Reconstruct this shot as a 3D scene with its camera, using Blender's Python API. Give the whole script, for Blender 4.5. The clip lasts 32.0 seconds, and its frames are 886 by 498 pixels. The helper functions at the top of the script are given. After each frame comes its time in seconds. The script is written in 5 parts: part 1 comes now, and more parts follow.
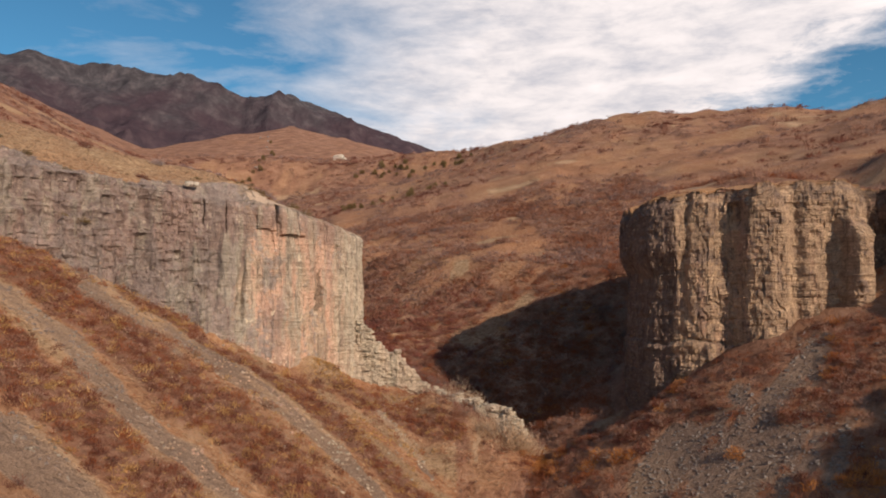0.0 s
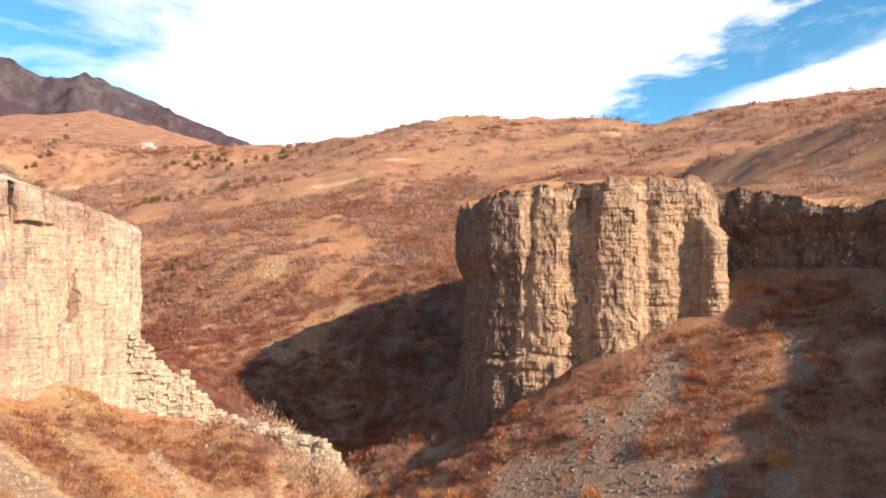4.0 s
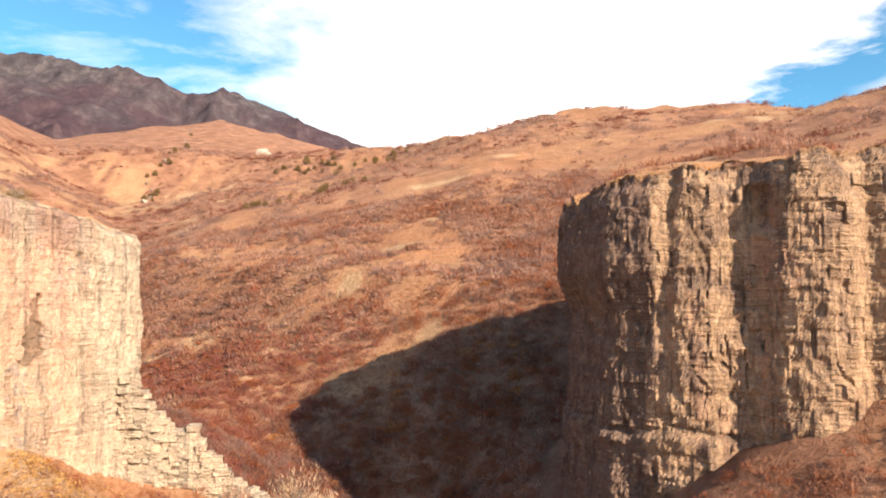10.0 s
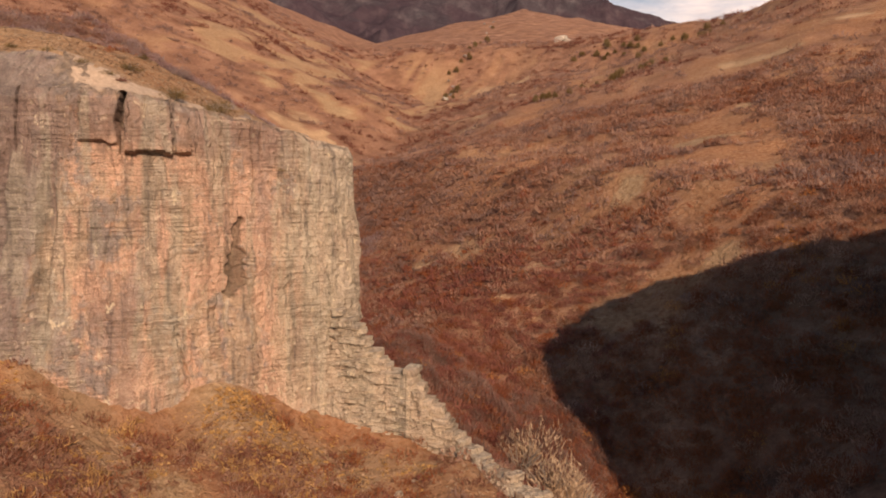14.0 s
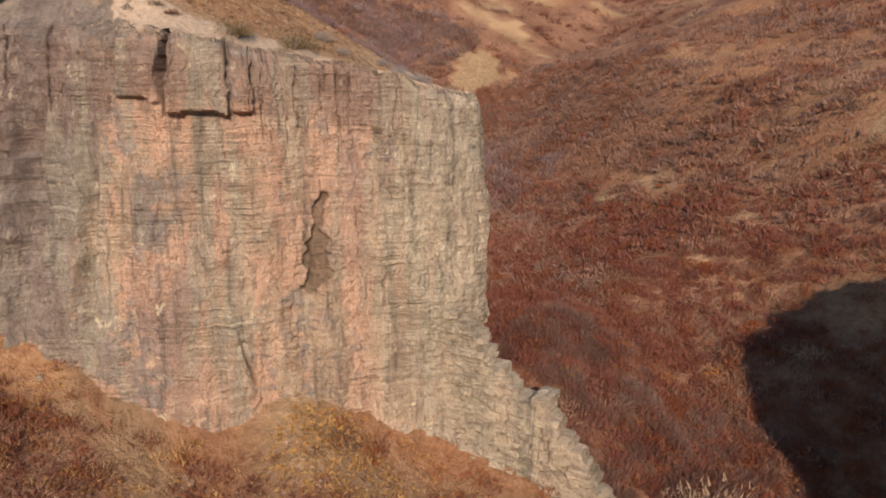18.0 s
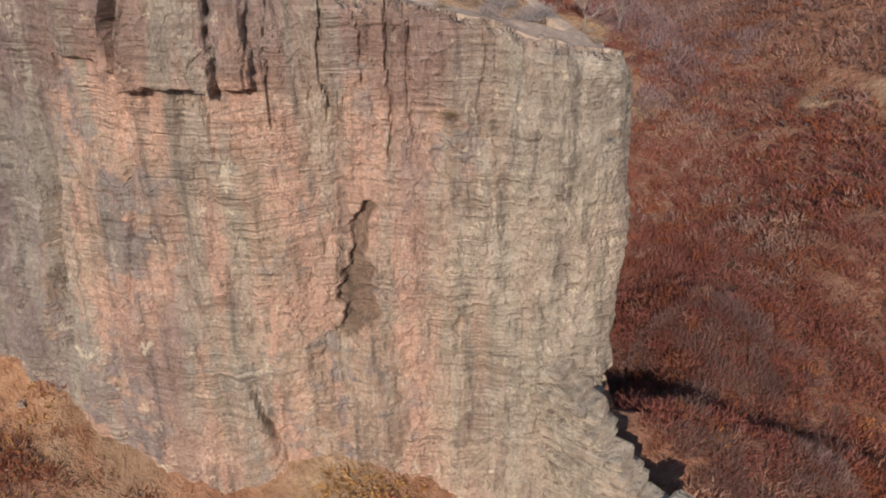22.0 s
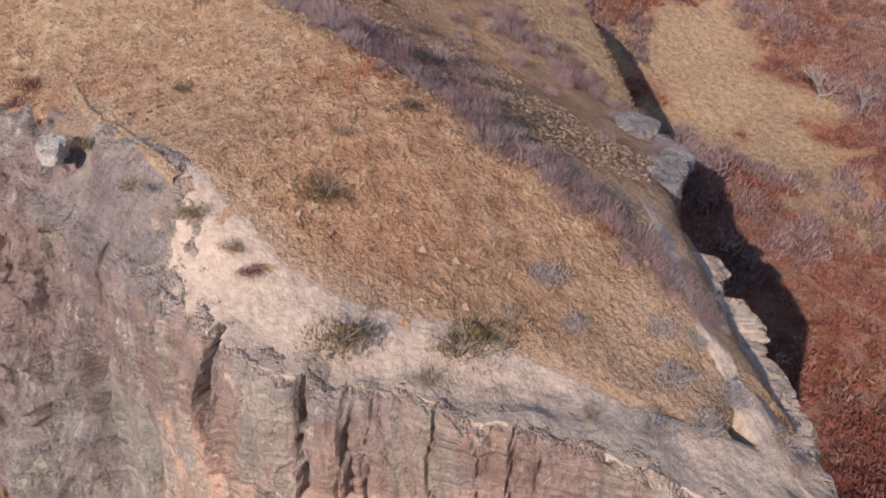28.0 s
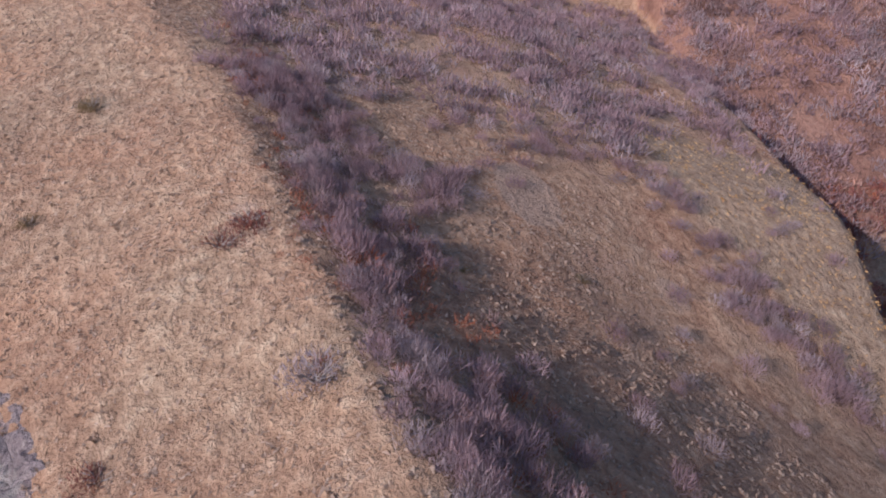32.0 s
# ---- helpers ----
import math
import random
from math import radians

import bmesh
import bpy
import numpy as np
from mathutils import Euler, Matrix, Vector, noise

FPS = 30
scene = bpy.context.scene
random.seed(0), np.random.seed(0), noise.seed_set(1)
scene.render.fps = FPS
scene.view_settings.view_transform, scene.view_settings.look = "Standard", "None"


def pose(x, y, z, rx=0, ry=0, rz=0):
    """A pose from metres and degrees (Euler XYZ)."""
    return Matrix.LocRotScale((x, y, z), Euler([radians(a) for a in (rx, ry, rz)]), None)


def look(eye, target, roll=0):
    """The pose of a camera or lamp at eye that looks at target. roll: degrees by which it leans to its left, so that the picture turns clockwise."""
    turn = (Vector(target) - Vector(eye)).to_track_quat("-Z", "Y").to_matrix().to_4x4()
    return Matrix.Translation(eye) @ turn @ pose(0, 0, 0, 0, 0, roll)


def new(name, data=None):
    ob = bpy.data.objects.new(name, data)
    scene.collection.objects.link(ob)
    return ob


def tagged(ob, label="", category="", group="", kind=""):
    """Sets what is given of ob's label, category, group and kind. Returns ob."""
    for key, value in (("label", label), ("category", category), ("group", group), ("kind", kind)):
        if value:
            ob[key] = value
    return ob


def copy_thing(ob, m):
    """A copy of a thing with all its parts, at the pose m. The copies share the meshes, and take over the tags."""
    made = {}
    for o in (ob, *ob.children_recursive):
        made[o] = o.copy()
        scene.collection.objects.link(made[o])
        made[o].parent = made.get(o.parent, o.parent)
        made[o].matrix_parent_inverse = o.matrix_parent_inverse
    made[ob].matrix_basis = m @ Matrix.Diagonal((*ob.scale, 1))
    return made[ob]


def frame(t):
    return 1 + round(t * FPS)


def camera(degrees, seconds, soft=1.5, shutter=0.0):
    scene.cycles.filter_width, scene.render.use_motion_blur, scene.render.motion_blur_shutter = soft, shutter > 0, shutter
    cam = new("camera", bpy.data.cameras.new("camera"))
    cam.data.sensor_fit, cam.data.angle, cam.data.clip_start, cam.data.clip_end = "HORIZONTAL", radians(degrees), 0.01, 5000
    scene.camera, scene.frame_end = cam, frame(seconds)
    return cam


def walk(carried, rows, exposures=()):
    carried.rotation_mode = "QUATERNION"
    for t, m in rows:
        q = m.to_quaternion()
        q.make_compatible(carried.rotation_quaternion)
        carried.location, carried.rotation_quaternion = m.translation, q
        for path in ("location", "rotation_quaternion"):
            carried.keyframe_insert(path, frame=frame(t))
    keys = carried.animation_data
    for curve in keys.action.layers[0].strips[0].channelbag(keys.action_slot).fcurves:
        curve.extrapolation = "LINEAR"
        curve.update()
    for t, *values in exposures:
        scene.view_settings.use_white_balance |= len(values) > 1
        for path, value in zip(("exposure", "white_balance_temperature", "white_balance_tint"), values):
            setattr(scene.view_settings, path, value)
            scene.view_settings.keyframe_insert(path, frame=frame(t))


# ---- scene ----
cam = camera(64.5, 32.0, soft=1.85)
METRES, EYE, TILT, LEAN, TURN = 150.0, 45.0, 3.4, 0.0, 0.0
ROWS = [
    (0.0, 0.0, 0.0, 0.0, 0.0, 0.0, -0.0),
    (0.5, 0.0024, 0.0166, 0.0002, -0.24, 0.04, -0.02),
    (1.0, 0.0048, 0.0322, -0.0007, -3.98, 0.07, -0.29),
    (1.5, 0.0063, 0.0482, -0.0017, -7.31, 0.12, -0.57),
    (2.0, 0.0083, 0.0642, -0.0026, -10.25, 0.18, -0.78),
    (2.5, 0.0108, 0.0804, -0.0034, -12.48, 0.24, -0.94),
    (3.0, 0.0136, 0.0966, -0.004, -13.91, 0.29, -1.02),
    (3.5, 0.0173, 0.113, -0.0044, -13.95, 0.34, -1.02),
    (5.5, 0.0376, 0.1788, -0.0044, -13.56, 0.49, -1.09),
    (6.0, 0.0431, 0.1951, -0.0041, -13.47, 0.51, -1.11),
    (6.5, 0.0489, 0.2113, -0.0038, -13.4, 0.54, -1.14),
    (7.0, 0.0549, 0.2273, -0.0031, -13.31, 0.54, -1.11),
    (7.5, 0.0609, 0.2436, -0.0026, -13.24, 0.57, -1.17),
    (8.0, 0.0669, 0.2596, -0.0011, -13.17, 0.56, -1.21),
    (8.5, 0.0725, 0.2753, 0.0004, -12.62, 0.56, -1.19),
    (9.0, 0.0772, 0.2901, 0.0019, -8.44, 0.56, -0.95),
    (9.5, 0.0843, 0.3064, 0.0034, -5.43, 0.54, -0.81),
    (10.0, 0.0903, 0.3224, 0.0048, -3.88, 0.49, -0.77),
    (10.5, 0.095, 0.3384, 0.006, -1.42, -0.56, -0.62),
    (11.0, 0.1004, 0.3548, 0.0077, 2.48, -1.72, -0.4),
    (11.5, 0.1051, 0.3714, 0.0093, 5.08, -2.87, -0.23),
    (12.0, 0.1091, 0.3877, 0.0109, 7.21, -4.02, -0.11),
    (12.5, 0.1124, 0.4041, 0.0123, 9.69, -5.15, 0.05),
    (13.0, 0.1151, 0.4205, 0.0138, 12.23, -6.28, 0.16),
    (13.5, 0.1163, 0.4372, 0.015, 16.62, -7.35, 0.46),
    (14.0, 0.1176, 0.4539, 0.0169, 20.89, -8.45, 0.67),
    (14.5, 0.118, 0.4705, 0.0195, 22.48, -9.57, 0.69),
    (15.0, 0.1166, 0.4869, 0.0224, 24.91, -10.64, 0.88),
    (15.5, 0.1148, 0.5034, 0.0263, 27.78, -11.77, 1.02),
    (17.5, 0.0981, 0.569, 0.043, 35.16, -16.54, 1.25),
    (18.0, 0.0921, 0.5844, 0.0454, 37.73, -17.56, 1.54),
    (18.5, 0.0855, 0.5996, 0.0486, 41.17, -18.59, 1.78),
    (19.0, 0.0782, 0.6146, 0.0518, 44.07, -19.63, 1.95),
    (19.5, 0.0704, 0.6293, 0.055, 46.62, -20.85, 2.1),
    (20.0, 0.0621, 0.6437, 0.0575, 48.84, -22.7, 2.29),
    (20.5, 0.0532, 0.6579, 0.0605, 51.04, -26.43, 2.45),
    (21.0, 0.0432, 0.6717, 0.0623, 51.48, -30.27, 2.48),
    (21.5, 0.033, 0.6851, 0.0639, 51.44, -30.72, 2.51),
    (22.0, 0.0229, 0.6979, 0.0695, 51.48, -30.6, 2.53),
    (22.5, 0.0134, 0.7097, 0.0758, 51.77, -30.47, 2.56),
    (23.0, 0.0056, 0.7196, 0.0818, 52.97, -30.14, 2.79),
    (23.5, 0.0001, 0.7273, 0.0883, 60.18, -29.65, 3.19),
    (24.0, -0.0032, 0.7326, 0.095, 64.99, -29.35, 3.22),
    (24.5, -0.0053, 0.7363, 0.102, 66.22, -29.4, 3.2),
    (25.0, -0.0074, 0.7389, 0.1089, 66.69, -29.48, 3.15),
    (25.5, -0.0101, 0.7412, 0.1157, 66.77, -29.58, 3.11),
    (27.5, -0.0345, 0.7528, 0.1383, 67.36, -32.13, 3.08),
    (28.0, -0.0444, 0.7572, 0.1441, 68.17, -32.45, 3.16),
    (28.5, -0.0555, 0.7621, 0.15, 70.8, -32.23, 3.33),
    (29.0, -0.0679, 0.7675, 0.1558, 76.75, -31.81, 3.58),
    (29.5, -0.0813, 0.7734, 0.162, 80.48, -31.54, 3.69),
    (30.0, -0.0965, 0.7796, 0.1691, 82.42, -31.38, 3.75),
    (30.5, -0.1113, 0.7852, 0.1757, 83.49, -31.22, 3.8),
    (31.0, -0.1267, 0.7904, 0.1826, 84.51, -30.47, 3.83),
    (31.5, -0.1422, 0.7954, 0.1894, 85.42, -28.29, 3.84),
    (32.0, -0.1583, 0.8002, 0.1971, 86.14, -24.77, 3.75),
]
EXPOSURES = [(0, -0.14, 6800, 20), (2, 0.23, 6850, 20), (3.5, 0.93, 6950, 19), (6, 1.33, 7000, 19), (9, 1.22, 7100, 20), (11, 0.95, 7500, 23), (13, 0.31, 8000, 30), (14, -0.05, 8050, 30), (15, -0.12, 8050, 30), (18, -0.02, 6750, 19), (23, 0.03, 5950, 18), (28, 0.33, 5700, 21), (30, 0.32, 5550, 24), (32, 0.32, 5100, 26)]
walk(cam, [(t, pose(0, 0, EYE, TILT, LEAN, TURN) @ pose(METRES * x, METRES * y, METRES * z, 90 + pitch, roll, yaw)) for t, x, y, z, yaw, pitch, roll in ROWS], EXPOSURES)

# ---- sun, sky and clouds ----
SUN = Vector((0.62, -0.785, 0.0)).normalized() * math.cos(radians(26.8)) + Vector((0, 0, math.sin(radians(26.8))))
sun = new("sun", bpy.data.lights.new("sun", "SUN"))
sun.data.energy, sun.data.angle, sun.data.color = 5.0, radians(0.55), (1.0, 0.83, 0.62)
sun.matrix_world = look((160, -165, 250), Vector((160, -165, 250)) - SUN)

world = bpy.data.worlds.new("sky")
scene.world = world
world.use_nodes = True


class Nodes:
    """Short hand for building a node tree."""

    def __init__(self, tree):
        self.tree = tree
        tree.nodes.clear()

    def add(self, kind, values=(), **settings):
        n = self.tree.nodes.new(kind)
        for key, value in settings.items():
            setattr(n, key, value)
        for slot, value in dict(values).items():
            if hasattr(value, "is_output"):
                self.tree.links.new(value, n.inputs[slot])
            else:
                n.inputs[slot].default_value = value
        return n

    def math(self, op, a, b=0.0, c=0.0, clamp=False):
        return self.add("ShaderNodeMath", {0: a, 1: b, 2: c}, operation=op, use_clamp=clamp).outputs[0]

    def noise(self, vector, scale, detail=4.0, rough=0.55, distortion=0.0):
        return self.add("ShaderNodeTexNoise", {"Vector": vector, "Scale": scale, "Detail": detail, "Roughness": rough, "Distortion": distortion}).outputs["Fac"]

    def ramp(self, fac, stops):
        n = self.add("ShaderNodeValToRGB", {"Fac": fac})
        e = n.color_ramp.elements
        while len(e) < len(stops):
            e.new(0.5)
        for k, (at, colour) in enumerate(stops):
            e[k].position = at
            e[k].color = (*colour, 1) if len(colour) == 3 else colour
        return n.outputs["Color"]

    def grey(self, fac, a, b):
        return self.add("ShaderNodeMapRange", {0: fac, 1: a, 2: b}).outputs[0]

    def mix(self, fac, a, b, blend="MIX"):
        n = self.add("ShaderNodeMix", data_type="RGBA", blend_type=blend)
        for slot, value in ((0, fac), (6, a), (7, b)):
            if hasattr(value, "is_output"):
                self.tree.links.new(value, n.inputs[slot])
            else:
                n.inputs[slot].default_value = value if slot == 0 else (*value, 1)
        return n.outputs[2]

    def stretch(self, vector, scale, rotation=(0, 0, 0)):
        return self.add("ShaderNodeMapping", {"Vector": vector, "Scale": scale, "Rotation": rotation}).outputs[0]


w = Nodes(world.node_tree)
direction = w.add("ShaderNodeTexCoord").outputs["Generated"]
sky = w.add("ShaderNodeTexSky", sky_type="NISHITA", sun_disc=False, sun_elevation=radians(26.8), sun_rotation=math.atan2(SUN.x, SUN.y), altitude=1500, air_density=1.0, dust_density=0.6, ozone_density=2.0)
parts = w.add("ShaderNodeSeparateXYZ", {0: direction})
bearing = w.math("DEGREES", w.math("ARCTAN2", parts.outputs[0], parts.outputs[1]))
height = w.math("DEGREES", w.math("ARCSINE", parts.outputs[2]))
plane = w.add("ShaderNodeVectorMath", {0: direction, 1: (1, 1, 3.2)}, operation="MULTIPLY").outputs[0]
wisps = w.noise(w.stretch(plane, (1.0, 1.0, 1.0), (0, 0.25, 0.2)), 5.0, 8, 0.6, 0.5)
puffs = w.noise(plane, 13.0, 8, 0.62, 0.2)
# the bank of cloud over the saddle, with a clear strip to the right of it
edge = w.math("SUBTRACT", height, w.math("MULTIPLY_ADD", bearing, 0.50, 1.6))
bank = w.grey(w.math("MULTIPLY_ADD", puffs, 9.0, w.math("SUBTRACT", edge, 4.3)), -1.5, 3.0)
left_fade = w.grey(w.math("MULTIPLY_ADD", wisps, 34.0, bearing), -1.0, 22.0)
streak = w.grey(w.math("SUBTRACT", w.math("MULTIPLY_ADD", bearing, 0.23, 7.4), w.math("MULTIPLY_ADD", puffs, 2.0, height)), -0.6, 0.5)
thin = w.math("MULTIPLY", w.grey(wisps, 0.50, 0.80), 0.4)
open_sky = w.math("MULTIPLY", w.grey(height, 48.0, 24.0), w.grey(w.math("ABSOLUTE", w.math("SUBTRACT", bearing, 12.0)), 95.0, 50.0))
cover = w.math("MAXIMUM", w.math("MULTIPLY", w.math("MULTIPLY", bank, left_fade), open_sky), w.math("MULTIPLY", w.math("MULTIPLY", streak, w.grey(bearing, 33.0, 40.0)), 0.9))
cover = w.math("MAXIMUM", cover, thin, clamp=True)
cloud_light = w.ramp(puffs, [(0.25, (5.4, 5.9, 6.5)), (0.55, (9.2, 9.2, 9.0)), (0.8, (11.2, 11.0, 10.6))])
air = w.mix(cover, w.mix(1.0, sky.outputs[0], (0.42, 1.0, 1.06), "MULTIPLY"), cloud_light)
w.add("ShaderNodeOutputWorld", {0: w.add("ShaderNodeBackground", {"Color": air, "Strength": 0.104}).outputs[0]})

# ---- noise and terrain ----
def lattice(i, j, k, seed):
    h = (i * 374761393 + j * 668265263 + k * 1274126177 + seed * 974711) & 0x7FFFFFFF
    h = ((h ^ (h >> 13)) * 1274126177) & 0x7FFFFFFF
    return ((h ^ (h >> 16)) & 0xFFFF) / 65535.0


def value_noise(x, y, z=0.0, seed=0):
    """Smooth noise from 0 to 1 on arrays."""
    x, y, z = np.broadcast_arrays(np.asarray(x, float), np.asarray(y, float), np.asarray(z, float))
    i, j, k = (np.floor(a).astype(np.int64) for a in (x, y, z))
    f, g, h = x - i, y - j, z - k
    f, g, h = (a * a * a * (a * (a * 6 - 15) + 10) for a in (f, g, h))
    out = 0.0
    for a in (0, 1):
        for b in (0, 1):
            for c in (0, 1):
                out = out + lattice(i + a, j + b, k + c, seed) * (f if a else 1 - f) * (g if b else 1 - g) * (h if c else 1 - h)
    return out


def fbm(x, y, z=0.0, octaves=4, gain=0.5, seed=0):
    """Layered noise from about -1 to 1."""
    total, amount, norm = 0.0, 1.0, 0.0
    for o in range(octaves):
        s = 2.0 ** o
        total = total + amount * (2 * value_noise(np.asarray(x) * s + 17.3 * o, np.asarray(y) * s - 9.1 * o, np.asarray(z) * s, seed + o) - 1)
        norm += amount
        amount *= gain
    return total / norm


def ridged(x, y, z=0.0, octaves=4, seed=0):
    total, amount, norm = 0.0, 1.0, 0.0
    for o in range(octaves):
        s = 2.0 ** o
        n = 1 - np.abs(2 * value_noise(np.asarray(x) * s + 5.7 * o, np.asarray(y) * s + 3.3 * o, np.asarray(z) * s, seed + o) - 1)
        total = total + amount * n * n
        norm += amount
        amount *= 0.5
    return total / norm


def smooth(a, lo, hi):
    t = np.clip((a - lo) / (hi - lo), 0, 1)
    return t * t * (3 - 2 * t)


def smax(a, b, k):
    h = np.clip(0.5 + 0.5 * (a - b) / k, 0, 1)
    return b * (1 - h) + a * h + k * h * (1 - h)


def inside(x, y, polygon):
    """Distance to a polygon's edge, positive inside."""
    best, odd = np.full(x.shape, 1e9), np.zeros(x.shape, bool)
    n = len(polygon)
    for k in range(n):
        (ax, ay), (bx, by) = polygon[k], polygon[(k + 1) % n]
        ex, ey = bx - ax, by - ay
        t = np.clip(((x - ax) * ex + (y - ay) * ey) / (ex * ex + ey * ey), 0, 1)
        best = np.minimum(best, np.hypot(x - ax - t * ex, y - ay - t * ey))
        if ey:
            odd ^= ((ay > y) != (by > y)) & (x < ax + (y - ay) * ex / ey)
    return np.where(odd, best, -best)


# the rim of the left cliff, then round the fin's back; the rim of the right cliff, its unseen end added to shade the
# talus, then round its hill
LEFT_RIM = [(-120, 45), (-90, 69), (-58, 91.5), (-46, 99.5), (-38, 106), (-27, 111.4), (-24.2, 113.6), (-22.6, 116.6), (-20.5, 120.5), (-15.0, 128)]
FIN = LEFT_RIM + [(-19, 131.6), (-23, 132.6), (-30.5, 135.0), (-37, 139.5), (-43, 145), (-49, 151), (-56, 154), (-64, 156), (-84, 161), (-300, 170), (-300, -80)]
RIGHT_RIM = [(64, 146), (54, 141), (46, 139.4), (38.5, 136.4), (33.4, 130), (31.6, 122), (31.4, 117), (32.8, 110.8), (38.0, 107.0), (48, 101.6), (58, 98.8), (60.5, 99.6), (62, 104.5), (64.5, 102.5), (67.5, 97), (70.5, 90.5), (73.5, 84), (77, 74), (79, 66), (83, 56), (84, 48), (83, 38), (82, 20), (80, -25), (130, -60)]
BENCH = RIGHT_RIM + [(420, -120), (520, 260), (260, 330), (110, 190)]


def crest_line(x):
    return np.interp(x, [-150, -110, -72, -58, -47, -40, -33.6, -28.5, -22, -15], [62, 82, 106, 112, 116.3, 119, 122.6, 126.6, 130, 129.5])


def fin_height(x, y):
    crest = np.interp(x, [-300, -150, -110, -72, -58, -47, -40, -33.6, -28.5, -22, -15, -5], [120, 97, 86, 72.4, 68.4, 65.9, 64.9, 63.3, 60.2, 55.9, 54.2, 52])
    fall = np.interp(x, [-72, -60, -47, -40, -32, -28.5, -25, -20], [0.12, 0.26, 0.36, 0.33, 0.05, 0.03, -0.05, -0.12])
    n = y - crest_line(x)
    back = np.interp(x, [-90, -80, -72, -66, -62, -57, -49, -40, -32, -20], [0.72, 0.72, 0.82, 0.92, 1.0, 1.05, 1.07, 1.07, 1.15, 1.4])
    down = back * (0.46 * np.minimum(n, 20) + 0.45 * np.clip(n - 20, 0, 400))
    return crest - np.where(n > 0, down, -fall * n)


def bump(x, y, ax, ay, radius):
    return np.exp(-((x - ax) ** 2 + (y - ay) ** 2) / radius ** 2)


def far_hill(x, y):
    u, v = 0.62 * x + 0.78 * y, -0.78 * x + 0.62 * y
    z = np.interp(u, [0, 90, 113, 120, 138, 153, 173, 217, 363, 411, 440, 520, 900, 4000], [8, 14, 23, 30, 43, 57, 62.5, 81, 141, 159, 163, 150, 120, 60])
    crest = np.interp(v, [-400, -60, 20, 61, 110, 187, 245, 297, 330, 432, 600, 900], [130, 144, 142.5, 137, 144.5, 154.5, 148, 147, 149, 153, 155, 160])
    z = z + (crest - 156) * np.clip(u / 420, 0, 1)
    z = z - 7 * smooth(x, -2, 14) * (1 - smooth(u, 108, 132))
    z = z - 7.5 * bump(x, y, -26, 456, 48) - 4 * bump(x, y, -125, 470, 40)
    away = np.hypot((x + 180) / 1.15, y - 820)
    peak = 239 - 0.33 * away - 0.5 * np.clip(away - 300, 0, 4000)
    return smax(z, peak, 8)


def valley_left(x, y):
    floor = 24 + 0.20 * np.clip(y - 150, -40, 400) - 0.06 * np.clip(x + 12, -90, 0)
    floor = floor + 8.5 * bump(x, y, -15, 147, 12) + 11.0 * bump(x, y, -66, 166, 14) + 3.7 * bump(x, y, -88, 197, 24)
    foot_ = np.interp(y, [205, 245, 335], [-283, -275, -236])
    return smax(floor - 3, np.minimum(146 + 0.55 * (foot_ - x), 205 + 0.02 * y), 6)


def bare_height(x, y, plateau=False):
    """The ground before small roughness; plateau: the cliff tops carried on past their rims."""
    n = -0.8 * (x + 14) + 0.59 * (y - 128)
    left = 20.2 - 0.66 * (np.clip(x, -170, 60) + 2.8) + 0.22 * (np.clip(y, -60, 135) - 106) - 1.5 * np.clip(n - 3 - 16 * smooth(-x, 40, 54) - 18 * smooth(-x, 60, 95), 0, 40)
    left = left - 60 * smooth(n, 40, 120) - 2.4 * bump(x, y, -33, 102.5, 4.5) - 1.4 * bump(x, y, -22.0, 111.5, 3.0) - 3.0 * bump(x, y, -25, 107, 6) - 3.6 * bump(x, y, -14.5, 123, 6) + 1.6 * bump(x, y, -17.8, 115.2, 2.2)
    right = np.where(x > 40, 33 + 0.55 * (np.clip(x, -60, 130) - 45), 30.25 - 0.68 * (40 - x)) + 0.33 * (np.clip(y, -60, 102) - 87) - 5 * bump(x, y, 30, 113, 7)
    spur = 31 - 3.2 * smooth(-x, 1, 7) - 0.62 * np.hypot(0.8 * np.clip(x + 9, 0, 40), y - 126.5 + 0.42 * np.clip(x + 9, 0, 40)) - 3 * np.clip(-(x + 9), 0, 30)
    hills = smax(far_hill(x, y), np.where(y > 100, valley_left(x, y), -20), 5) + 4.6 * bump(x, y, -19, 168, 12) + 2.0 * bump(x, y, -2, 157, 8) + 5.2 * bump(x, y, -14.0, 137.0, 5.0) + 3.2 * bump(x, y, -19.5, 144.0, 7.0) + 2.0 * bump(x, y, -27.0, 153.0, 9.0)
    out = smax(smax(smax(left, right, 2), spur, 1.5), np.where((y > 60) & (x < 200), hills, np.minimum(hills, 20 + 0.5 * np.abs(y))), 2.5)
    d = inside(x, y, BENCH)
    bench = 59.6 + 0.03 * (np.clip(x, 0, 58) - 33) - 0.28 * np.clip(x - 61, 0, 13) + 0.25 * np.clip(np.minimum(d, 0.45 * (x - 38) + 0.89 * (y - 100)), 0, 55) + 0.10 * np.clip(d - 55, 0, 400)
    bench = np.minimum(bench, 150 + 0.02 * d)
    t = 1.0 if plateau else smooth(d, 3.4, 5.2)
    mixed = out * (1 - t) + smax(bench, out, 4) * t
    out = np.where(x > 15, mixed, out)
    d = inside(x, y, FIN)
    t = np.where(y - 0.4 * x > 138, smooth(d, -2.5, 0.6), smooth(d, 1.6, 2.7))
    t = 1.0 if plateau else t
    mixed = out * (1 - t) + np.maximum(fin_height(x, y), out * smooth(-x, 100, 180)) * t
    return np.where(x < 0, mixed, out)


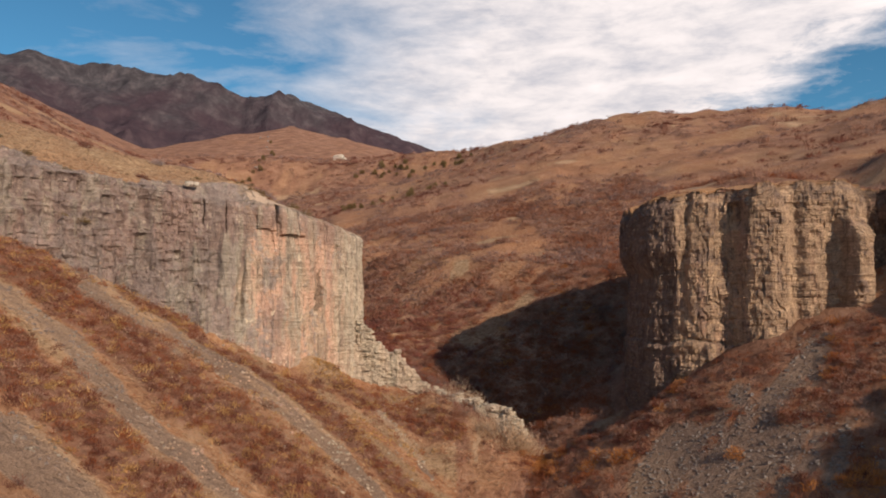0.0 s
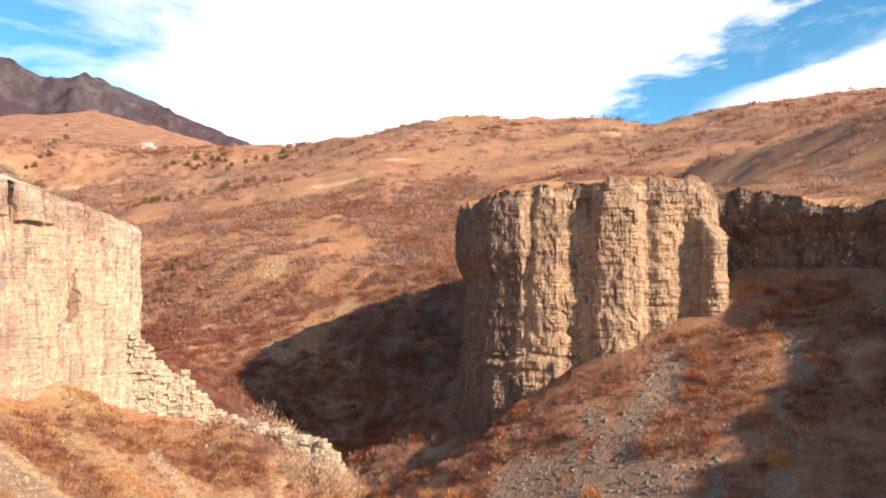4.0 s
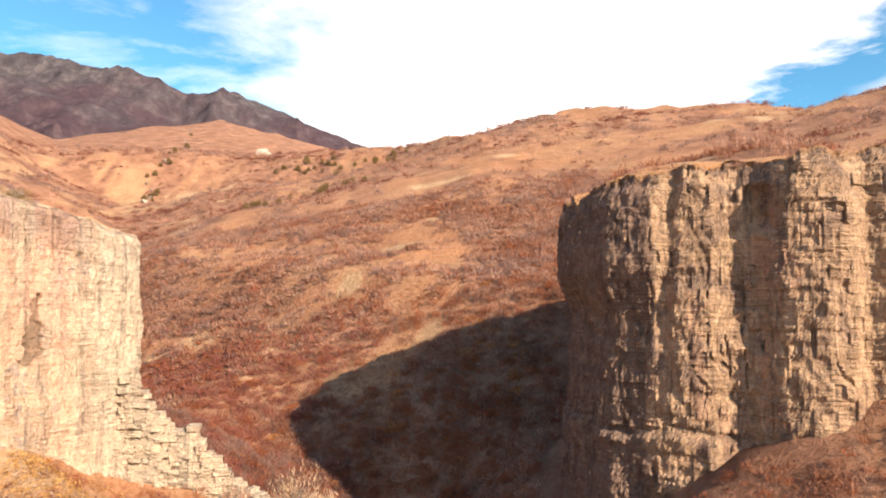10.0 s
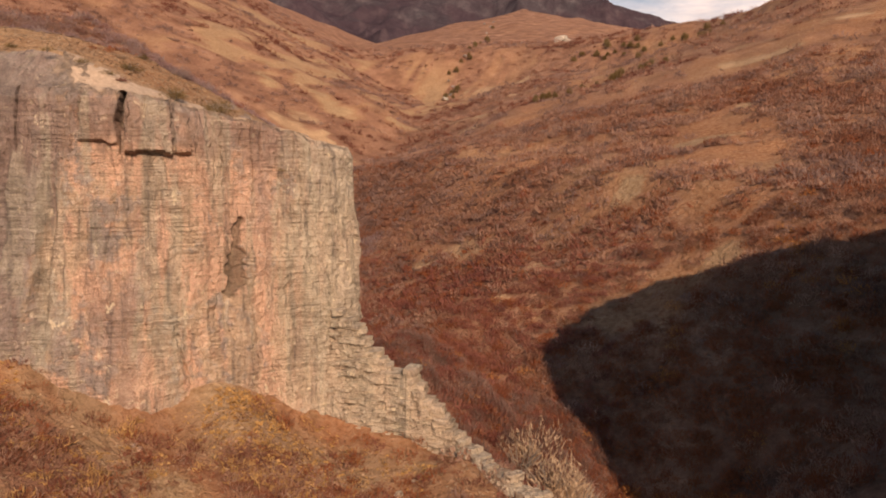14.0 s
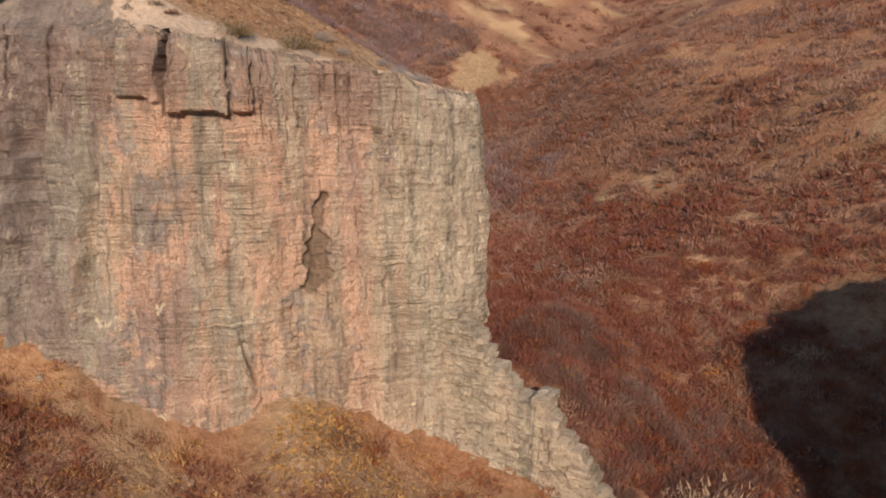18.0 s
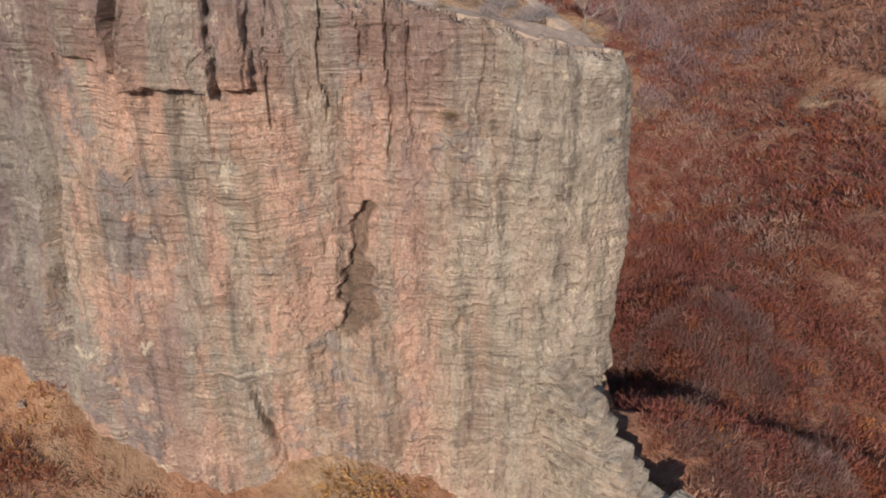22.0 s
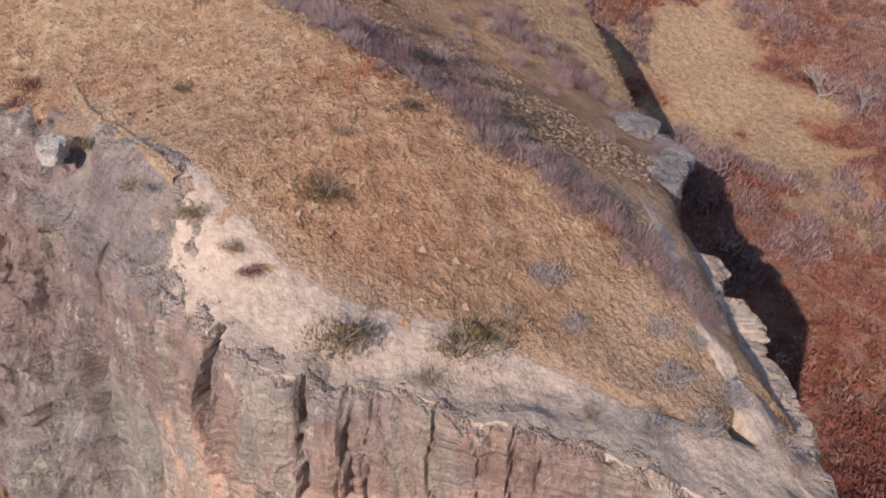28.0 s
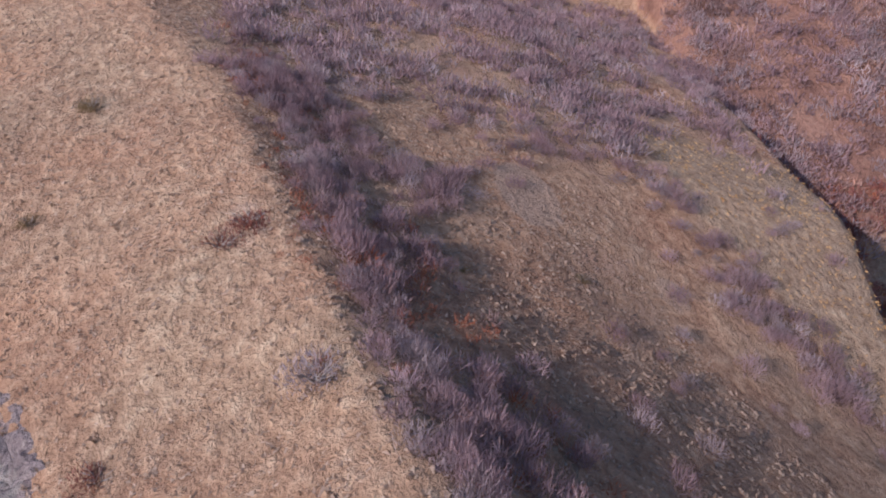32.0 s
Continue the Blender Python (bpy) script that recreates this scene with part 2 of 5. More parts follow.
def ground_height(x, y, plateau=False):
    x, y = np.asarray(x, float), np.asarray(y, float)
    z = bare_height(x, y, plateau)
    far = np.clip((np.hypot(x, y - 110) - 60) / 300, 0.0, 1.0)
    gullies = ridged(x / 90, y / 90, 0, 4, 11) - 0.5
    return z + fbm(x / 14, y / 14, 0, 5, 0.5, 3) * (0.55 + 1.5 * far) + gullies * 15 * far * (1 - 0.75 * smooth(z, 125, 150)) + fbm(x / 2.3, y / 2.3, 0, 3, 0.6, 8) * 0.16


def sheet(name, verts, faces, material, smooth_shade=True):
    """A mesh object from arrays of vertices and equal-sized faces."""
    verts, faces = np.asarray(verts, np.float32), np.asarray(faces, np.int32)
    me = bpy.data.meshes.new(name)
    me.vertices.add(len(verts))
    me.vertices.foreach_set("co", verts.ravel())
    n = faces.shape[1]
    me.loops.add(faces.size)
    me.loops.foreach_set("vertex_index", faces.ravel())
    me.polygons.add(len(faces))
    me.polygons.foreach_set("loop_start", np.arange(0, faces.size, n, dtype=np.int32))
    me.polygons.foreach_set("use_smooth", np.full(len(faces), smooth_shade))
    me.update(calc_edges=True)
    me.materials.append(material)
    return new(name, me)


def grid_faces(rows, columns):
    a = (np.arange(rows - 1)[:, None] * columns + np.arange(columns - 1)[None]).ravel()
    return np.stack([a, a + 1, a + columns + 1, a + columns], 1)


def mask(ob, name, values):
    layer = ob.data.attributes.new(name, "FLOAT", "POINT")
    layer.data.foreach_set("value", np.asarray(values, np.float32))

# ---- materials ----
def material(name):
    m = bpy.data.materials.new(name)
    m.use_nodes = True
    return m, Nodes(m.node_tree)


def finish(n, colour, roughness=0.9, bump=None, strength=0.5, distance=0.1):
    values = {"Base Color": colour, "Roughness": roughness, "Specular IOR Level": 0.2}
    if bump is not None:
        values["Normal"] = n.add("ShaderNodeBump", {"Height": bump, "Strength": strength, "Distance": distance}).outputs[0]
    n.add("ShaderNodeOutputMaterial", {0: n.add("ShaderNodeBsdfPrincipled", values).outputs[0]})


def ground_material():
    m, n = material("hillside")
    at = n.add("ShaderNodeNewGeometry").outputs["Position"]
    scrub, bare, gold = (n.add("ShaderNodeAttribute", attribute_name=a).outputs["Fac"] for a in ("scrub", "bare", "gold"))
    fine, tuft, broad = n.noise(at, 6.0, 5, 0.7), n.noise(at, 1.3, 5, 0.62), n.noise(at, 0.11, 4, 0.55)
    grass = n.ramp(tuft, [(0.3, (0.26, 0.115, 0.06)), (0.5, (0.42, 0.215, 0.115)), (0.68, (0.54, 0.32, 0.185))])
    golden = n.ramp(tuft, [(0.3, (0.28, 0.18, 0.105)), (0.55, (0.44, 0.31, 0.19)), (0.72, (0.56, 0.43, 0.28))])
    litter = n.ramp(n.mix(0.5, tuft, broad), [(0.33, (0.18, 0.09, 0.060)), (0.5, (0.295, 0.16, 0.107)), (0.66, (0.40, 0.24, 0.165))])
    stone = n.ramp(n.mix(0.55, fine, tuft), [(0.3, (0.16, 0.11, 0.085)), (0.55, (0.29, 0.21, 0.16)), (0.75, (0.42, 0.325, 0.26))])
    sandy = n.ramp(fine, [(0.3, (0.40, 0.25, 0.14)), (0.55, (0.55, 0.38, 0.24)), (0.75, (0.64, 0.48, 0.33))])
    stone = n.mix(gold, stone, sandy)
    c = n.mix(gold, grass, golden)
    c = n.mix(n.grey(n.math("MULTIPLY_ADD", tuft, 0.8, n.math("SUBTRACT", scrub, 0.4)), 0.25, 0.75), c, litter)
    c = n.mix(n.grey(n.math("MULTIPLY_ADD", fine, 0.6, n.math("SUBTRACT", bare, 0.3)), 0.35, 0.6), c, stone)
    c = n.mix(0.5, c, n.mix(1.0, c, n.ramp(broad, [(0.3, (0.75, 0.72, 0.72)), (0.7, (1.25, 1.25, 1.2))]), "MULTIPLY"))
    c = n.mix(0.35, c, n.mix(1.0, c, n.ramp(fine, [(0.3, (0.45, 0.45, 0.45)), (0.7, (1.3, 1.3, 1.3))]), "MULTIPLY"))
    finish(n, c, 0.95, n.math("ADD", n.math("MULTIPLY", tuft, 1.4), n.math("MULTIPLY", fine, 0.5)), 1.0, 0.5)
    return m


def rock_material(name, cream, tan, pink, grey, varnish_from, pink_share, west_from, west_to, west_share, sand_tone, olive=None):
    """Bedded sandstone: thin strata in patches, water streaks, pink fresh scars and grey desert-varnished patches; the
    right cliff's flank and alcove shade is painted in.
    """
    m, n = material(name)
    at = n.add("ShaderNodeNewGeometry").outputs["Position"]
    high = n.add("ShaderNodeSeparateXYZ", {0: at}).outputs[2]
    warp = n.noise(at, 0.25, 3)
    lifted = n.add("ShaderNodeVectorMath", {0: at, 1: n.add("ShaderNodeCombineXYZ", {2: n.math("MULTIPLY", warp, 0.6)}).outputs[0]}, operation="ADD").outputs[0]
    strata = n.noise(n.stretch(lifted, (0.22, 0.22, 3.4)), 1.0, 6, 0.68)
    beds = n.noise(n.stretch(lifted, (0.5, 0.5, 8.0)), 1.0, 3, 0.6)
    patch = n.noise(at, 0.16, 4, 0.6, 0.6)
    lines = n.noise(n.stretch(lifted, (0.16, 0.16, 5.2)), 1.0, 4, 0.75)
    mottled = n.noise(at, 0.9, 7, 0.68, 0.3)
    streaks = n.noise(n.stretch(at, (0.42, 0.42, 0.085)), 1.0, 7, 0.62, 0.7)
    runs = n.noise(n.stretch(at, (1.1, 1.1, 0.075)), 1.0, 6, 0.62, 0.5)
    grain, speck = n.noise(at, 7.0, 6, 0.75), n.noise(at, 24.0, 3, 0.7)
    c = n.mix(n.grey(n.math("ADD", n.math("MULTIPLY", mottled, 0.7), n.math("MULTIPLY", strata, 0.3)), 0.40, 0.62), tan, cream)
    c = n.mix(n.math("MULTIPLY", n.grey(n.math("ADD", n.math("MULTIPLY", streaks, 0.6), n.math("MULTIPLY", patch, 0.4)), 0.53 - pink_share, 0.60 - pink_share), 0.8), c, pink)
    varnish_shade = n.math("ADD", n.math("MULTIPLY", streaks, 0.45), n.math("MULTIPLY", n.math("SUBTRACT", 1.0, patch), 0.55))
    varnish_shade = n.math("ADD", varnish_shade, n.math("MULTIPLY", n.grey(n.math("MULTIPLY_ADD", mottled, 5.0, high), varnish_from + 1.0, varnish_from + 6.0), 0.05))
    varnish_shade = n.math("ADD", varnish_shade, n.math("MULTIPLY", n.math("SUBTRACT", mottled, 0.5), 0.5))
    # darker west end: weathering on the left cliff, painted canyon-flank shade on the right
    varnish_shade = n.math("ADD", varnish_shade, n.math("MULTIPLY", n.grey(n.add("ShaderNodeSeparateXYZ", {0: at}).outputs[0], west_from, west_to), west_share))
    c = n.mix(n.math("MULTIPLY", n.grey(varnish_shade, 0.53, 0.605), 0.80), c, n.mix(n.grey(mottled, 0.4, 0.6), grey, (1.4 * grey[0], 1.42 * grey[1], 1.4 * grey[2])))
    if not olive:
        # shade of the recess east of the buttresses, painted in as darker rock
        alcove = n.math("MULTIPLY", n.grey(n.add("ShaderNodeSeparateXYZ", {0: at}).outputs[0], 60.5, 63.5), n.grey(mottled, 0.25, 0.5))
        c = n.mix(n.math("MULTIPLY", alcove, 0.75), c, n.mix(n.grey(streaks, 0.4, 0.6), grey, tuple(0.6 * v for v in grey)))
    crust, fresh = (n.add("ShaderNodeAttribute", attribute_name=a).outputs["Fac"] for a in ("crust", "fresh"))
    if olive:
        c = n.mix(n.math("MULTIPLY", crust, 0.82), c, n.ramp(n.mix(0.5, mottled, runs), [(0.36, (0.18, 0.122, 0.105)), (0.5, (0.31, 0.222, 0.188)), (0.64, (0.46, 0.365, 0.30))]))
        c = n.mix(n.math("MULTIPLY", fresh, 0.75), c, n.ramp(n.mix(0.4, mottled, grain), [(0.36, (0.56, 0.33, 0.235)), (0.5, (0.78, 0.51, 0.375)), (0.64, (0.86, 0.66, 0.49))]))
        plum = n.grey(n.noise(n.stretch(at, (1, 1, 0.45)), 0.17, 5, 0.6, 0.5), 0.50, 0.60)
        c = n.mix(n.math("MULTIPLY", plum, 0.68), c, n.ramp(n.mix(0.5, mottled, streaks), [(0.36, (0.30, 0.19, 0.155)), (0.5, (0.42, 0.29, 0.24)), (0.64, (0.55, 0.40, 0.33))]))
        sage = n.grey(n.noise(n.stretch(at, (1.6, 1.6, 0.16)), 0.24, 5, 0.6, 0.4), 0.52, 0.60)
        c = n.mix(n.math("MULTIPLY", sage, 0.62), c, n.ramp(n.mix(0.5, mottled, lines), [(0.36, (0.27, 0.25, 0.195)), (0.5, (0.46, 0.43, 0.34)), (0.64, (0.66, 0.61, 0.49))]))
        east = n.math("MULTIPLY_ADD", patch, 6.0, n.add("ShaderNodeSeparateXYZ", {0: at}).outputs[0])
        c = n.mix(n.math("MULTIPLY", n.grey(east, -16.0, -13.2), 0.7), c, n.mix(n.grey(mottled, 0.38, 0.62), olive, tuple(1.6 * v for v in olive)))
    c = n.mix(n.math("MULTIPLY", n.grey(runs, 0.53, 0.66), 0.55), c, tuple(0.45 * v for v in grey))
    c = n.mix(n.math("MULTIPLY", n.grey(n.noise(n.stretch(at, (1, 1, 0.7)), 1.3, 6, 0.75), 0.60, 0.67), 0.65), c, tuple(min(0.82, 1.22 * v) for v in cream))
    c = n.mix(n.math("MULTIPLY", n.grey(beds, 0.42, 0.30), n.math("MULTIPLY", n.grey(patch, 0.42, 0.58), 0.6)), c, tuple(0.5 * v for v in tan))
    c = n.mix(n.math("MULTIPLY", n.grey(n.noise(n.stretch(at, (1, 1, 0.6)), 1.1, 7, 0.7, 0.4), 0.60, 0.70), 0.35), c, tuple(0.6 * v for v in grey))
    c = n.mix(0.62, c, n.mix(1.0, c, n.ramp(n.mix(0.4, grain, speck), [(0.36, (0.35, 0.33, 0.33)), (0.5, (1.0, 1.0, 1.0)), (0.66, (1.5, 1.5, 1.5))]), "MULTIPLY"))
    # crisp thin beds, pale blotches and hairline cracks
    zone = n.grey(n.noise(n.stretch(at, (1, 1, 0.5)), 0.33, 5, 0.6, 0.4), 0.44, 0.56)
    c = n.mix(n.math("MULTIPLY", zone, 0.5), c, n.mix(1.0, c, n.ramp(lines, [(0.40, (0.52, 0.50, 0.48)), (0.47, (1.0, 1.0, 1.0)), (0.55, (1.0, 1.0, 1.0)), (0.60, (1.32, 1.31, 1.28))]), "MULTIPLY"))
    c = n.mix(n.math("MULTIPLY", n.grey(n.noise(n.stretch(at, (1, 1, 0.65)), 0.75, 8, 0.72, 0.3), 0.625, 0.65), 0.75), c, tuple(min(0.85, 1.28 * v) for v in cream))
    wobble = n.add("ShaderNodeVectorMath", {0: n.stretch(at, (0.75, 0.75, 0.33)), 1: n.add("ShaderNodeVectorMath", {0: n.add("ShaderNodeTexNoise", {"Vector": at, "Scale": 1.2, "Detail": 4.0}).outputs["Color"], 1: (0.55, 0.55, 0.55)}, operation="MULTIPLY").outputs[0]}, operation="ADD").outputs[0]
    crack = n.add("ShaderNodeTexVoronoi", {"Vector": wobble, "Scale": 1.0}, feature="DISTANCE_TO_EDGE").outputs["Distance"]
    split = n.math("MULTIPLY", n.grey(crack, 0.022, 0.006), n.grey(n.noise(at, 0.5, 4, 0.6), 0.47, 0.58))
    c = n.mix(n.math("MULTIPLY", split, 0.22 if olive else 0.6), c, tuple(0.32 * v for v in grey))
    if olive:
        # the weathered purple-grey shoulder west of the slabs
        worn = n.grey(n.math("MULTIPLY_ADD", streaks, 9.0, n.add("ShaderNodeSeparateXYZ", {0: at}).outputs[0]), -26.0, -30.0)
        c = n.mix(n.math("MULTIPLY", worn, 0.34), c, n.ramp(n.mix(0.5, mottled, runs), [(0.36, (0.10, 0.078, 0.078)), (0.5, (0.19, 0.152, 0.148)), (0.64, (0.33, 0.275, 0.25))]))
    # darker brown within the outline of the tall niche
    niche_dark = n.add("ShaderNodeAttribute", attribute_name="niche_dark").outputs["Fac"]
    c = n.mix(n.math("MULTIPLY", n.grey(niche_dark, 0.25, 0.7), 0.65), c, n.ramp(mottled, [(0.35, (0.09, 0.07, 0.05)), (0.65, (0.22, 0.17, 0.12))]))
    soil = n.add("ShaderNodeAttribute", attribute_name="soil").outputs["Fac"]
    sand = n.ramp(n.noise(at, 3.0, 6, 0.7), [(k, tuple(f * v for v in sand_tone)) for k, f in ((0.3, 0.72), (0.55, 1.0), (0.75, 1.25))])
    sandy = n.grey(n.math("ADD", soil, n.math("MULTIPLY", n.math("SUBTRACT", n.noise(at, 1.2, 5, 0.65), 0.5), 0.7)), 0.50, 0.66)
    c = n.mix(sandy, c, sand)
    relief = n.math("ADD", n.math("MULTIPLY", n.math("MULTIPLY", beds, n.grey(patch, 0.35, 0.6)), 0.45), n.math("ADD", n.math("MULTIPLY", mottled, 1.2), n.math("MULTIPLY", grain, 0.6)))
    relief = n.math("ADD", relief, n.math("MULTIPLY", n.math("MULTIPLY", lines, zone), 1.1))
    relief = n.math("SUBTRACT", relief, n.math("MULTIPLY", split, 0.22))
    relief = n.math("MULTIPLY", n.math("ADD", relief, n.math("MULTIPLY", runs, 0.5)), n.math("SUBTRACT", 1.0, n.math("MULTIPLY", sandy, 0.93)))
    relief = n.math("ADD", relief, n.math("MULTIPLY", n.math("MULTIPLY", n.noise(at, 2.2, 6, 0.7), sandy), 0.35))
    finish(n, c, 0.92, relief, 1.0, 0.42)
    return m


def mountain_material():
    m, n = material("mountain_rock")
    at = n.add("ShaderNodeNewGeometry").outputs["Position"]
    z = n.add("ShaderNodeSeparateXYZ", {0: at}).outputs[2]
    big, mid = n.noise(at, 0.004, 6, 0.6), n.noise(n.stretch(at, (1, 1, 0.4)), 0.025, 6, 0.7)
    rock = n.ramp(mid, [(0.3, (0.028, 0.026, 0.032)), (0.5, (0.060, 0.057, 0.066)), (0.7, (0.135, 0.126, 0.135))])
    brush = n.ramp(mid, [(0.3, (0.034, 0.022, 0.032)), (0.55, (0.058, 0.040, 0.051)), (0.75, (0.095, 0.070, 0.078))])
    line = n.math("ADD", n.math("MULTIPLY", n.math("SUBTRACT", big, 0.5), 900.0), z)
    finish(n, n.mix(n.grey(line, 540, 760), brush, rock), 0.95, mid, 0.8, 14)
    return m


def plant_material(name, tones, variety=0.5):
    m, n = material(name)
    island = n.add("ShaderNodeNewGeometry").outputs["Random Per Island"]
    at = n.add("ShaderNodeNewGeometry").outputs["Position"]
    patch = n.noise(at, 0.075, 5, 0.62)
    tone = n.add("ShaderNodeAttribute", attribute_name="tone").outputs["Fac"]
    fac = n.math("ADD", n.math("MULTIPLY", n.mix(0.6, island, tone), variety), n.math("MULTIPLY", n.grey(patch, 0.36, 0.64), 1 - variety))
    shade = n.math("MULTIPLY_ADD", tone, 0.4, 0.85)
    c = n.ramp(fac, [(k / max(1, len(tones) - 1), t) for k, t in enumerate(tones)])
    mottle = n.noise(at, 5.0, 4, 0.7)
    c = n.mix(0.3, c, n.mix(1.0, c, n.ramp(mottle, [(0.33, (0.42, 0.40, 0.40)), (0.5, (1.0, 1.0, 1.0)), (0.68, (1.45, 1.42, 1.4))]), "MULTIPLY"))
    c = n.mix(1.0, c, n.add("ShaderNodeCombineXYZ", {0: shade, 1: shade, 2: shade}).outputs[0], "MULTIPLY")
    skin = n.add("ShaderNodeBsdfPrincipled", {"Base Color": c, "Roughness": 0.9, "Specular IOR Level": 0.1})
    thin = n.add("ShaderNodeBsdfTranslucent", {"Color": c})
    n.add("ShaderNodeOutputMaterial", {0: n.add("ShaderNodeMixShader", {0: 0.5, 1: skin.outputs[0], 2: thin.outputs[0]}).outputs[0]})
    return m


GROUND = ground_material()
ROCK_LEFT = rock_material("left_cliff_rock", (0.75, 0.59, 0.44), (0.48, 0.355, 0.26), (0.73, 0.475, 0.355), (0.245, 0.222, 0.215), 50.0, 0.075, -27.0, -35.0, 0.19, (0.45, 0.355, 0.275), (0.42, 0.385, 0.305))
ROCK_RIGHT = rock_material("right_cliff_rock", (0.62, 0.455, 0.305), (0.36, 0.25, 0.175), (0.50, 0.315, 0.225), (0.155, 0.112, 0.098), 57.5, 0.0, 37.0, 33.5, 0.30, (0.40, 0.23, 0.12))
ROCK_FAR = mountain_material()
ROCK_PALE = rock_material("pale_lichened_rock", (0.74, 0.68, 0.59), (0.54, 0.48, 0.41), (0.60, 0.50, 0.41), (0.30, 0.30, 0.27), 90.0, -0.06, 900.0, 901.0, 0.0, (0.5, 0.4, 0.3))
ROCK_GREY = rock_material("grey_ledge_rock", (0.43, 0.385, 0.35), (0.31, 0.275, 0.25), (0.36, 0.29, 0.25), (0.19, 0.17, 0.16), 90.0, -0.05, 900.0, 901.0, 0.0, (0.4, 0.33, 0.27))
OAK = plant_material("bare_oak_scrub", [(0.25, 0.11, 0.07), (0.33, 0.165, 0.11), (0.40, 0.235, 0.17), (0.46, 0.315, 0.245), (0.44, 0.205, 0.11)], 0.45)
PURPLE_BRUSH = plant_material("purple_brush", [(0.24, 0.155, 0.155), (0.34, 0.235, 0.23), (0.42, 0.305, 0.29)], 0.6)
GREY_BRUSH = plant_material("grey_brush", [(0.28, 0.215, 0.205), (0.36, 0.285, 0.272), (0.44, 0.365, 0.345)], 0.6)
LILAC_BRUSH = plant_material("lilac_brown_brush", [(0.20, 0.12, 0.10), (0.30, 0.20, 0.17), (0.40, 0.29, 0.25)], 0.5)
DARK_BRUSH = plant_material("dark_rust_brush", [(0.15, 0.062, 0.05), (0.22, 0.09, 0.065), (0.30, 0.125, 0.085)], 0.6)
MAROON_BRUSH = plant_material("maroon_scrub", [(0.23, 0.09, 0.075), (0.31, 0.128, 0.10), (0.39, 0.19, 0.145)], 0.6)
ORANGE_BRUSH = plant_material("orange_brush", [(0.46, 0.19, 0.065), (0.56, 0.26, 0.09), (0.50, 0.28, 0.12)], 0.6)
STRAW_BRUSH = plant_material("straw_twigs", [(0.46, 0.33, 0.22), (0.58, 0.44, 0.31), (0.66, 0.53, 0.39)], 0.6)
GOLD_TUFT = plant_material("golden_grass", [(0.44, 0.255, 0.105), (0.55, 0.355, 0.155), (0.62, 0.44, 0.22)], 0.7)
RED_BRUSH = plant_material("russet_brush", [(0.26, 0.085, 0.045), (0.38, 0.14, 0.065), (0.31, 0.12, 0.07), (0.25, 0.115, 0.08)], 0.5)
OLIVE = plant_material("olive_shrub", [(0.16, 0.11, 0.045), (0.24, 0.175, 0.075), (0.31, 0.22, 0.11)], 0.7)
BLUE = plant_material("blue_grey_shrub", [(0.27, 0.25, 0.25), (0.38, 0.36, 0.36), (0.46, 0.43, 0.42)], 0.7)
BARK = plant_material("grey_bark", [(0.34, 0.29, 0.25), (0.46, 0.41, 0.36)], 0.7)
TUFT = plant_material("dry_grass", [(0.26, 0.17, 0.115), (0.38, 0.27, 0.185), (0.51, 0.39, 0.28), (0.33, 0.23, 0.16)], 0.7)
GREEN = plant_material("dark_evergreen", [(0.12, 0.085, 0.04), (0.20, 0.145, 0.068), (0.29, 0.215, 0.115)])
PALE = plant_material("pale_twigs", [(0.30, 0.27, 0.25), (0.42, 0.38, 0.35), (0.50, 0.46, 0.42)])

# ---- ground: one sheet, fine round the cliffs and coarse towards the horizon ----
def spaced(lo, a, b, hi, step):
    """Even steps between a and b, growing ones out to lo and hi."""
    core = list(np.arange(a, b + step / 2, step))
    up, d, v = [], step, core[-1]
    while v < hi:
        d *= 1.055
        v += d
        up.append(v)
    down, d, v = [], step, core[0]
    while v > lo:
        d *= 1.055
        v -= d
        down.append(v)
    return np.array(down[::-1] + core + up)


xs, ys = spaced(-4200, -105, 75, 4200, 0.82), spaced(-1500, 48, 235, 4400, 0.82)
gx, gy = np.meshgrid(xs, ys)
gz = ground_height(gx, gy)
ground = sheet("ground", np.stack([gx, gy, gz], -1).reshape(-1, 3), grid_faces(len(ys), len(xs)), GROUND)
tagged(ground, "dry canyon hillsides of golden grass, scrub litter and scree", "ground", kind="structure")


def talus_shade(x, y):
    """Where brush crowds the slope under the right cliff."""
    return ((x > 12) & (y < 118) & (x < 95)).astype(float)


SANDY = [(15.5, 214, 4.5, 2.6), (18.5, 210.5, 2.5, 1.6), (4, 189, 3.0, 3.0), (-26, 195.5, 5.5, 2.6), (-34, 194.5, 5.0, 2.2), (-8, 180, 4.5, 2.5), (20, 168, 3.5, 1.6), (-12, 171, 2.5, 1.5), (1, 200, 2.0, 1.2), (24, 236, 3.0, 1.6), (-3, 222, 2.4, 1.5), (-15, 330, 9, 4), (-38, 342, 7, 4), (-62, 300, 12, 8), (-70, 330, 14, 12)]


LEAS = [(-104, 254, 9, 16), (-134, 323, 9, 6), (-123, 318, 10, 8), (-101, 333, 11, 5), (-149, 305, 8, 5)]


def band(x, y, points, wide):
    """Nearness to a bent line, 1 on it and 0 past its width."""
    best = np.full(np.shape(x), 99.0)
    for (ax, ay), (bx, by) in zip(points, points[1:]):
        t = np.clip(((x - ax) * (bx - ax) + (y - ay) * (by - ay)) / ((bx - ax) ** 2 + (by - ay) ** 2), 0, 1)
        best = np.minimum(best, np.hypot(x - ax - t * (bx - ax), y - ay - t * (by - ay)))
    return 1 - smooth(best, wide * 0.5, wide)


